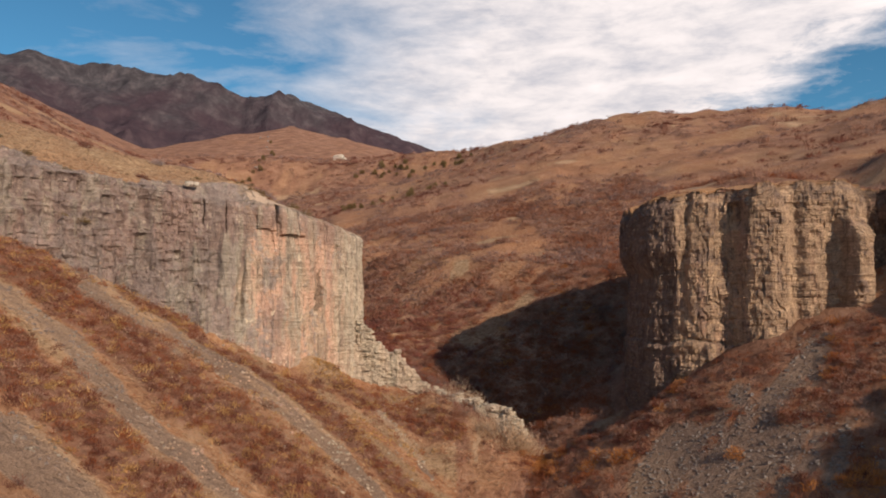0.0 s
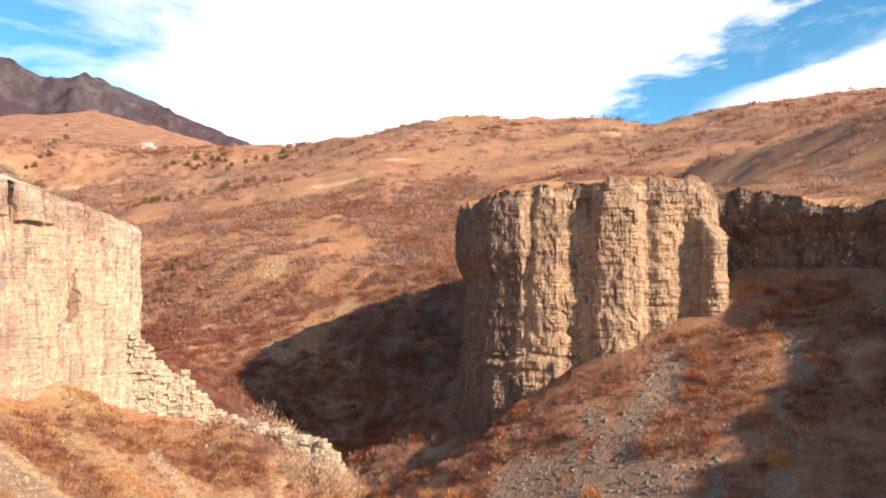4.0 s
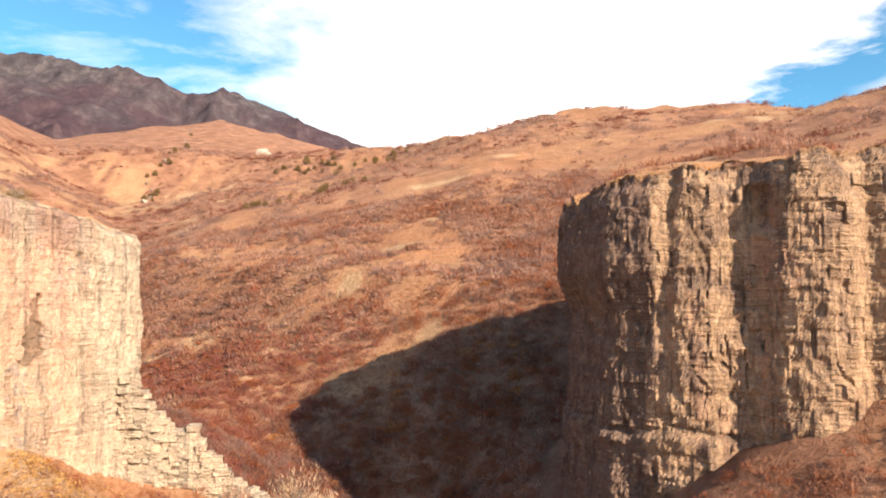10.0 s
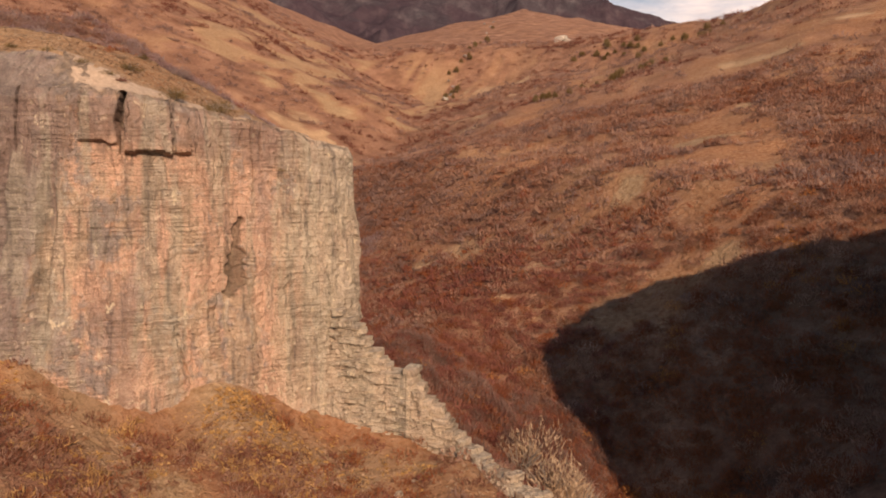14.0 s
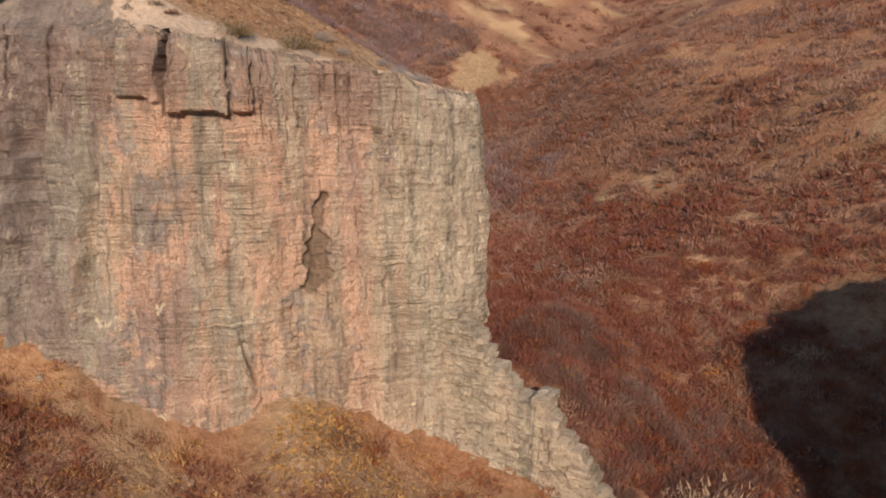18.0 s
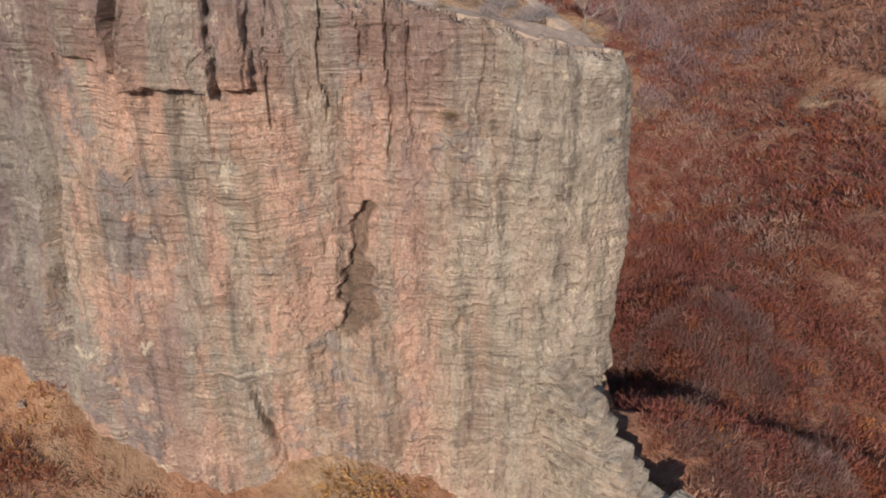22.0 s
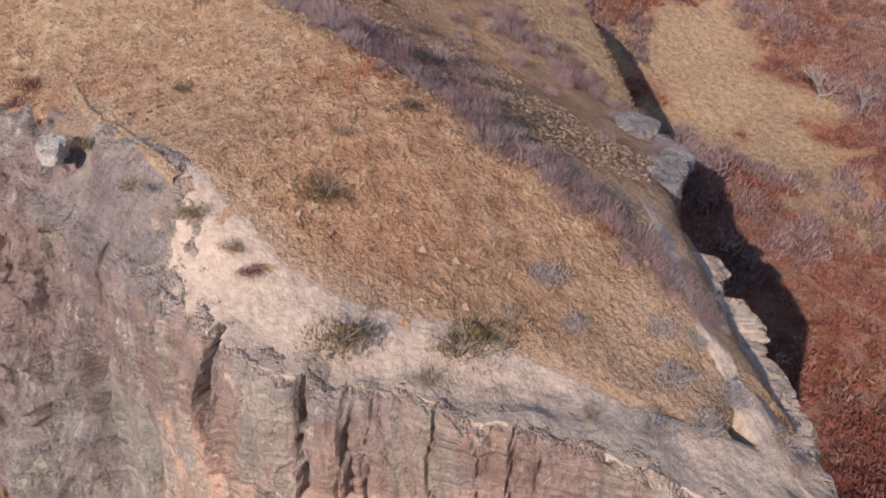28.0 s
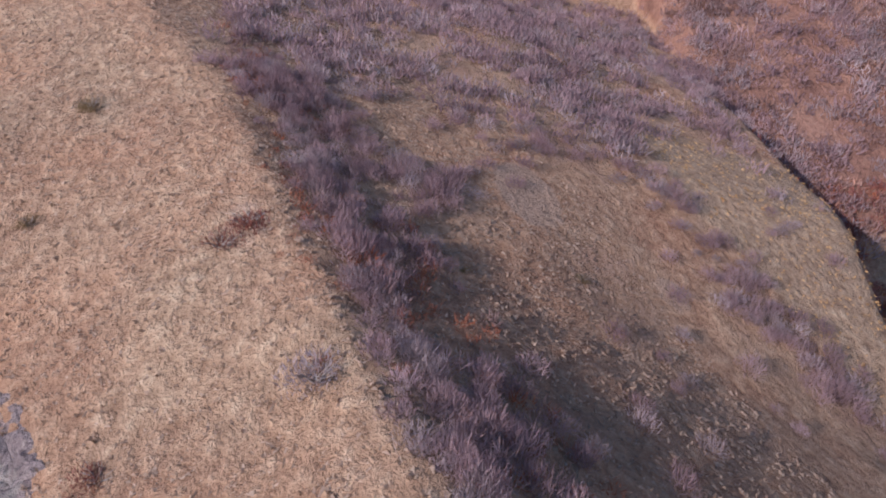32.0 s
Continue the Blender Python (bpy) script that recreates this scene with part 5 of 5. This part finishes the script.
gold_field = sown(18000, (-125, 141), (-48, 222), lambda x, y: np.maximum(smooth(np.hypot((x + 87) / 30, (y - 190) / 24) + 0.6 * fbm(x / 9, y / 9, 0, 4, 0.6, 141), 1.1, 0.6), (inside(x, y, FIN) > -1) * smooth(y - np.interp(x, [-112, -82, -67, -58], [144, 140, 147, 153.5]), 0, 2) * smooth(x, -100, -92)))
scatter("golden_grass", BLADE, gold_field, rng.uniform(0.14, 0.30, len(gold_field)), GOLD_TUFT, "golden grass clearing in the valley", "grass")
gold_foot = sown(12000, (-34, 96), (-4, 124), lambda x, y: np.where((inside(x, y, FIN) < -1.6), np.maximum(smooth(np.hypot((x + 16.5) / 6.5, (y - 115.5) / 4.5), 1.2, 0.6), 0.35 * smooth(fbm(x / 4, y / 4, 0, 3, 0.5, 142), 0.1, 0.4)), 0))
scatter("golden_foot_grass", BLADE, gold_foot, rng.uniform(0.18, 0.42, len(gold_foot)), GOLD_TUFT, "bright golden grass at the foot of the cliff", "grass")
turf = sown(44000, (-100, 86), (-16, 146), lambda x, y: np.where((inside(x, y, FIN) > 2.0) & (y < crest_line(x) + 26), smooth(cover(x, y)[1], 0.7, 0.1) * (1 - 0.7 * smooth(cover(x, y)[0], 0.2, 0.7)), 0))
scatter("dry_grass", BLADE, turf, rng.uniform(0.12, 0.29, len(turf)), TUFT, "dry golden bunch grass over the cliff top", "grass")


# ---- single plants, stones and the path on the cliff top ----
def part(name, verts, faces, material_, parent, label=""):
    ob = sheet(name, verts, faces, material_, False)
    ob.parent = parent
    mask(ob, "tone", np.full(len(verts), 0.5))
    return tagged(ob, label)


def triangles(tris):
    v = np.asarray(tris).reshape(-1, 3)
    return v, np.arange(len(v)).reshape(-1, 3)


def limb(a, b, ra, rb, sides=5):
    """Faces of a tapered limb between two points."""
    a, b = np.array(a, float), np.array(b, float)
    d = (b - a) / np.linalg.norm(b - a)
    e = np.cross(d, (0.3, 0.5, 0.8))
    e /= np.linalg.norm(e)
    f = np.cross(d, e)
    ring = [np.cos(t) * e + np.sin(t) * f for t in np.linspace(0, 2 * math.pi, sides, endpoint=False)]
    out = []
    for k in range(sides):
        p, q = ring[k], ring[(k + 1) % sides]
        out.append((a + p * ra, a + q * ra, b + q * rb))
        out.append((a + p * ra, b + q * rb, b + p * rb))
    return out


def branches(count, spread, rise, thick):
    out = []
    for _ in range(count):
        t, r = rng.random() * 6.283, spread * rng.uniform(0.5, 1.0)
        knee = np.array([math.cos(t) * r * 0.45, math.sin(t) * r * 0.45, rise * rng.uniform(0.35, 0.55)])
        tip = np.array([math.cos(t + 0.3) * r, math.sin(t + 0.3) * r, rise * rng.uniform(0.75, 1.0)])
        out += limb((0, 0, -0.15), knee, thick, thick * 0.6) + limb(knee, tip, thick * 0.6, thick * 0.15)
        for _ in range(2):
            out += limb(knee, tip + rng.normal(0, 0.22, 3), thick * 0.4, thick * 0.08, 3)
    return out


def shrub_kind(leaves, size, material_, flat, label, category="shrub"):
    base = tagged(new("shrub"), label, category, "shrubs of the cliff top")
    part("stem", *triangles(branches(9, 0.8, 0.65 * flat, 0.035)), BARK, base, "thin grey stems")
    lobes = [puff(leaves // 3, size, 4, flat) * (r, r, r * rng.uniform(0.75, 1.15)) + (rng.uniform(-0.5, 0.5), rng.uniform(-0.5, 0.5), 0) for r in (0.95, 0.8, 0.68)]
    part("foliage", *triangles(np.concatenate(lobes)), material_, base)
    return base


KINDS = {
    "green": shrub_kind(1100, 0.085, GREEN, 1.05, "dark olive-green evergreen shrub on dry grass"),
    "olive": shrub_kind(520, 0.10, OLIVE, 1.0, "small olive-brown shrub at the cliff edge"),
    "blue": shrub_kind(620, 0.085, BLUE, 0.9, "blue-grey leafless sagebrush on sandy ground"),
    "red": shrub_kind(600, 0.09, DARK_BRUSH, 0.65, "dark rust-brown shrub in dry grass"),
    "orange": shrub_kind(900, 0.09, ORANGE_BRUSH, 0.9, "orange-leaved bush on the talus"),
    "tan": shrub_kind(460, 0.10, TUFT, 0.6, "straw-coloured low shrub in dry grass"),
    "pale": shrub_kind(760, 0.085, GREY_BRUSH, 0.8, "pale grey-purple leafless shrub on the ridge"),
    "straw": shrub_kind(1200, 0.08, STRAW_BRUSH, 1.55, "large straw-coloured leafless bush at the foot of the spur"),
    "oak": shrub_kind(900, 0.09, OAK, 0.85, "brown leafless oak bush on the canyon side"),
}
PLANTS = [
    ("green", -25.0, 115.9, 0.95), ("green", -23.9, 119.5, 1.05), ("green", -30.5, 116.8, 0.85), ("green", -39.6, 112.7, 0.45), ("red", -45.7, 105.9, 0.8), ("red", -44.6, 105.0, 0.6),
    ("red", -28.5, 113.5, 0.5), ("olive", -29.3, 113.1, 0.42), ("olive", -32.4, 110.0, 0.45), ("olive", -30.8, 112.0, 0.5), ("blue", -26.0, 123.9, 0.75), ("blue", -24.0, 124.0, 0.55),
    ("tan", -24.8, 121.8, 0.6), ("olive", -20.7, 123.0, 0.36), ("olive", -21.2, 121.4, 0.3), ("olive", -23.2, 118.1, 0.5), ("blue", -19.9, 124.9, 0.7), ("blue", -19.4, 126.6, 0.7),
    ("blue", -21.5, 127.2, 0.75), ("blue", -22.6, 128.8, 0.6), ("blue", -20.2, 128.6, 0.7), ("tan", -18.2, 129.4, 0.55), ("tan", -17.2, 129.0, 0.45), ("olive", -17.0, 129.9, 0.4), ("blue", -25.3, 129.6, 0.7), ("blue", -23.5, 127.6, 0.6), ("tan", -33.0, 118.3, 0.55), ("green", -71.3, 97.9, 0.95), ("red", -56.2, 109.1, 1.2), ("red", -57.4, 110.3, 1.3),
    ("pale", -46.9, 114.6, 1.35), ("green", -62.9, 129.5, 0.5), ("olive", -58.5, 121.5, 0.4), ("olive", -38.3, 108.2, 0.5), ("pale", -63.5, 112.0, 1.2), ("olive", -47.5, 99.8, 0.9),
    ("tan", -27.0, 119.5, 0.4), ("tan", -26.2, 117.2, 0.35), ("olive", -22.4, 120.2, 0.33), ("tan", -20.0, 125.4, 0.35), ("green", -33.5, 121.2, 0.5), ("olive", -52.5, 96.8, 0.7),
    ("green", -57.5, 95.5, 0.8), ("green", -62.0, 97.0, 0.7), ("pale", -80.0, 177.5, 2.6), ("pale", -92.0, 172.5, 1.6), ("pale", -66.0, 168.0, 1.6), ("straw", 8.2, 114.2, 2.7), ("straw", 13.4, 113.4, 2.6), ("straw", 1.5, 132.5, 3.2), ("straw", 4.6, 131.0, 3.4), ("straw", 7.4, 129.0, 2.8),
    ("oak", 3.6, 117.5, 2.2), ("straw", 10.8, 113.2, 3.2), ("oak", 1.0, 124.5, 1.9), ("orange", 23.1, 96.3, 1.9), ("orange", 19.9, 98.2, 1.5), ("orange", 25.0, 94.5, 1.3), ("orange", 34.0, 84.2, 1.5), ("orange", 48.4, 73.6, 1.4), ("oak", 25.3, 101.0, 1.6), ("oak", 37.0, 92.0, 1.4),
]
for kind, x, y, r in PLANTS:
    r = r * (1.3 if -46 < x < -16 else 1.15)
    z = float(ground_height(x, y, inside(np.array([x]), np.array([y]), FIN)[0] > 0)) - 0.02
    copy_thing(KINDS[kind], pose(x, y, z, 0, 0, rng.uniform(0, 360)) @ Matrix.Diagonal((r, r, r * rng.uniform(0.85, 1.1), 1)))
# plants rooted in the cliff face
for kind, x, y, z, r in (("tan", -13.6, 126.0, 52.2, 0.4), ("olive", -18.3, 121.4, 52.6, 0.45), ("green", -48.7, 95.0, 54.2, 1.0), ("olive", -50.5, 93.0, 55.0, 0.6), ("tan", -15.1, 127.0, 46.5, 0.3)):
    copy_thing(KINDS[kind], pose(x, y, z) @ Matrix.Diagonal((r, r, r, 1)))
for base in KINDS.values():
    for o in (*base.children, base):
        bpy.data.objects.remove(o)


def boulder(x, y, size, rock, label, z=None):
    """A weathered boulder, sunk a little into the ground."""
    bm = bmesh.new()
    bmesh.ops.create_icosphere(bm, subdivisions=3, radius=0.5)
    for v in bm.verts:
        p = v.co.copy()
        p += Vector(noise.noise_vector(p * 1.7 + Vector((x, y, 1)))) * 0.24 + Vector(noise.noise_vector(p * 5 + Vector((y, x, 3)))) * 0.06
        v.co = Vector((max(-0.42, min(0.42, p.x)), max(-0.40, min(0.40, p.y)), max(-0.34, min(0.36, p.z))))
    me = bpy.data.meshes.new("boulder")
    bm.to_mesh(me)
    bm.free()
    me.materials.append(rock)
    ob = new("boulder", me)
    z = float(ground_height(x, y, inside(np.array([x]), np.array([y]), FIN)[0] > 0)) if z is None else z
    ob.matrix_basis = pose(x, y, z + size * 0.12, 0, 0, rng.uniform(0, 360)) @ Matrix.Diagonal((size, size, size * 0.8, 1))
    return tagged(ob, label, "boulder", "boulders")


boulder(-38.9, 106.9, 1.5, ROCK_PALE, "pale lichened boulder at the edge of the cliff top")
boulder(-38.0, 107.0, 1.0, ROCK_PALE, "pale broken stone beside the boulder on the rim")
boulder(-84, 560, 10, ROCK_PALE, "large white rock outcrop on the far ridge", float(ground_height(-84, 560)))
boulder(-79, 557, 5, ROCK_PALE, "small white rock beside the far outcrop", float(ground_height(-78, 556)))
for k in range(14):
    x, y = rng.uniform(26, 66), rng.uniform(80, 99)
    if inside(np.array([x]), np.array([y]), BENCH)[0] < -1.5:
        boulder(x, y, rng.uniform(0.3, 0.6), ROCK_GREY, "fallen grey-brown stone on the scree")
for k in range(40):
    x, y = rng.uniform(-40, -2), rng.uniform(84, 124)
    if inside(np.array([x]), np.array([y]), FIN)[0] < -3.5:
        boulder(x, y, rng.uniform(0.25, 0.8), ROCK_LEFT, "fallen tan stone below the cliff")

# a worn path across the grass
walked = [(-44.1, 107.7), (-43.0, 107.9), (-40.2, 108.8), (-37.8, 110.0), (-35.4, 110.7), (-33.4, 111.3), (-32.3, 111.9)]
pq, ps = rounded(walked, 0.3, 6)
pt = np.gradient(pq, axis=0)
pt /= np.linalg.norm(pt, axis=1)[:, None]
pn = np.stack([pt[:, 1], -pt[:, 0]], 1)
rows_ = []
for off, up in ((-0.34, -0.25), (-0.22, 0.03), (-0.10, 0.01), (0.10, 0.01), (0.22, 0.03), (0.34, -0.25)):
    e = pq + pn * (off * (1 + 0.3 * fbm(ps / 1.3, ps * 0, 0, 2, 0.5, 111)))[:, None]
    rows_.append(np.column_stack([e, ground_height(e[:, 0], e[:, 1], True) + up + 0.03]))
footpath = sheet("footpath", np.concatenate(rows_), grid_faces(6, len(pq)), GROUND)
mask(footpath, "bare", np.full(6 * len(pq), 1.0))
mask(footpath, "scrub", np.zeros(6 * len(pq)))
mask(footpath, "gold", np.full(6 * len(pq), 0.9))
tagged(footpath, "narrow worn dirt path across the grass", "path", kind="structure")


# ---- loose scree on the talus ----
def scree(name, count, lo, hi, rock, label):
    places = sown(count, lo, hi, lambda x, y: np.where((inside(x, y, FIN) < -2) & (inside(x, y, BENCH) < -1), smooth(cover(x, y)[1], 0.25, 0.6), 0))
    corner = np.array([(a, b, c) for a in (-0.5, 0.5) for b in (-0.5, 0.5) for c in (-0.4, 0.5)])
    quads = np.array([(0, 1, 3, 2), (4, 6, 7, 5), (0, 4, 5, 1), (2, 3, 7, 6), (0, 2, 6, 4), (1, 5, 7, 3)])
    size = rng.uniform(0.10, 0.34, (len(places), 1, 1)) * rng.uniform(0.6, 1.3, (len(places), 1, 3))
    p = corner[None] + rng.normal(0, 0.14, (len(places), 8, 3))
    t = rng.random((len(places), 1)) * 6.283
    p = np.stack([p[..., 0] * np.cos(t) - p[..., 1] * np.sin(t), p[..., 0] * np.sin(t) + p[..., 1] * np.cos(t), p[..., 2]], -1) * size + places[:, None]
    faces = (quads[None] + 8 * np.arange(len(places))[:, None, None]).reshape(-1, 4)
    return tagged(sheet(name, p.reshape(-1, 3), faces, rock, False), label, "scree", "", "stuff")


scree("scree", 9000, (8, 50), (75, 112), ROCK_GREY, "grey angular scree stones below the fluted cliff")
scree("scree", 7000, (-60, 60), (2, 124), ROCK_LEFT, "tan angular scree stones below the sunlit cliff")


# ---- trees ----
def bare_tree(x, y, tall, label):
    """A leafless tree that forks again and again into fine upright twigs."""
    base = tagged(new("bare_tree"), label, "tree")
    layers = ([], [], [])

    def grow(a, d, length, radius, level):
        b = a + d * length
        layers[min(level, 4) // 2].extend(limb(a, b, radius, radius * 0.62, 6 if level < 2 else 3))
        if level == 5:
            return
        for _ in range(3 if level else 4):
            e = d + rng.normal(0, 0.42, 3) + (0, 0, 0.16)
            grow(b - d * length * rng.uniform(0, 0.3), e / np.linalg.norm(e), length * rng.uniform(0.62, 0.85), radius * 0.58, level + 1)

    grow(np.array((0, 0, -0.3)), np.array((0.05, 0.0, 1.0)), tall * 0.27, tall * 0.022, 0)
    part("trunk", *triangles(layers[0]), PALE, base, "pale grey trunk")
    part("branching", *triangles(layers[1]), PALE, base)
    part("crown", *triangles(layers[2]), PALE, base, "fine pale twigs")
    base.matrix_basis = pose(x, y, float(ground_height(x, y)))
    return base


bare_tree(-79.6, 201.2, 9.0, "leafless white-barked tree on golden grass")
bare_tree(-74.0, 203.5, 6.5, "small leafless pale tree beside golden grass")


def juniper(x, y, tall):
    base = tagged(new("juniper"), "dark green juniper on the dry ridge", "tree", "junipers on the ridge")
    part("trunk", *triangles(limb((0, 0, -0.4), (0, 0, tall * 0.5), tall * 0.06, tall * 0.03)), BARK, base)
    part("crown", *triangles(puff(240, 0.22, 0, 0.95) * (tall * 0.5, tall * 0.5, tall * 0.9) + (0, 0, tall * 0.12)), GREEN, base)
    base.matrix_basis = pose(x, y, float(ground_height(x, y)), 0, 0, rng.uniform(0, 360))


for k in range(26):
    f = rng.random()
    juniper(-62 + 78 * f + rng.normal(0, 4), 500 - 34 * f + rng.normal(0, 8), rng.uniform(2.2, 4.5))
for x0, y0, many in ((-6, 322, 7), (-26, 338, 6), (-45, 345, 5)):
    for k in range(many):
        juniper(x0 + rng.normal(0, 6), y0 + rng.normal(0, 4), rng.uniform(1.6, 3.2))


# ---- grey ledges that step down the back rim of the fin ----
def ledge(x, y, z, size, turn, tilt):
    """A flattened, bedded slab of grey rock with a rounded brow."""
    bm = bmesh.new()
    bmesh.ops.create_icosphere(bm, subdivisions=4, radius=0.5)
    for v in bm.verts:
        p = v.co.copy()
        p += Vector(noise.noise_vector(p * 2.1 + Vector((x, y, 5)))) * 0.30 + Vector(noise.noise_vector(p * 7 + Vector((y, x, 2)))) * 0.035
        step = 0.11
        layer = math.floor(p.z / step)
        rim = 1.0 + 0.10 * noise.noise(Vector((layer * 1.7, x, y)))
        v.co = Vector((max(-0.44, min(0.44, p.x)) * rim, max(-0.44, min(0.44, p.y)) * rim, max(-0.36, min(0.34, p.z))))
    me = bpy.data.meshes.new("rock_ledge")
    bm.to_mesh(me)
    bm.free()
    me.materials.append(ROCK_GREY)
    ob = new("rock_ledge", me)
    ob.matrix_basis = pose(x, y, z, tilt, tilt * 0.4, turn) @ Matrix.Diagonal((*size, 1))
    return tagged(ob, "grey rounded rock ledge on the back rim", "rock ledge", "grey rock ledges")


for x, y, long, tall, sunk in ((-55.0, 149.6, 7.0, 4.0, 0.9), (-50.4, 149.8, 5.5, 3.6, 1.2), (-47.0, 148.0, 5.0, 3.2, 1.0), (-42.5, 143.2, 5.0, 2.6, 1.1), (-37.0, 138.4, 4.0, 2.2, 1.0)):
    ledge(x, y, float(ground_height(x + 0.5, y - 1.2)) - sunk, (long * 1.2, long * 0.62, tall), 140 + rng.uniform(-10, 10), rng.uniform(4, 14))


# dark rocks and junipers down the crest of the far spur
for k in range(30):
    f = rng.random()
    x, y = np.interp(f, [0, 0.4, 0.65, 1], [-183, -141, -137, -129]) + rng.normal(0, 3), np.interp(f, [0, 0.4, 0.65, 1], [715, 565, 509, 459]) + rng.normal(0, 5)
    if k % 3:
        juniper(x, y, rng.uniform(2.0, 4.0))
    else:
        boulder(x, y, rng.uniform(1.5, 3.0), ROCK_GREY, "grey rock on the crest of the far spur", float(ground_height(x, y)))
boulder(-128, 452, 4.0, ROCK_PALE, "white rock low on the far spur", float(ground_height(-128, 452)))


bare_tree(-34.2, 110.6, 1.5, "small leafless dead shrub on the cliff top")
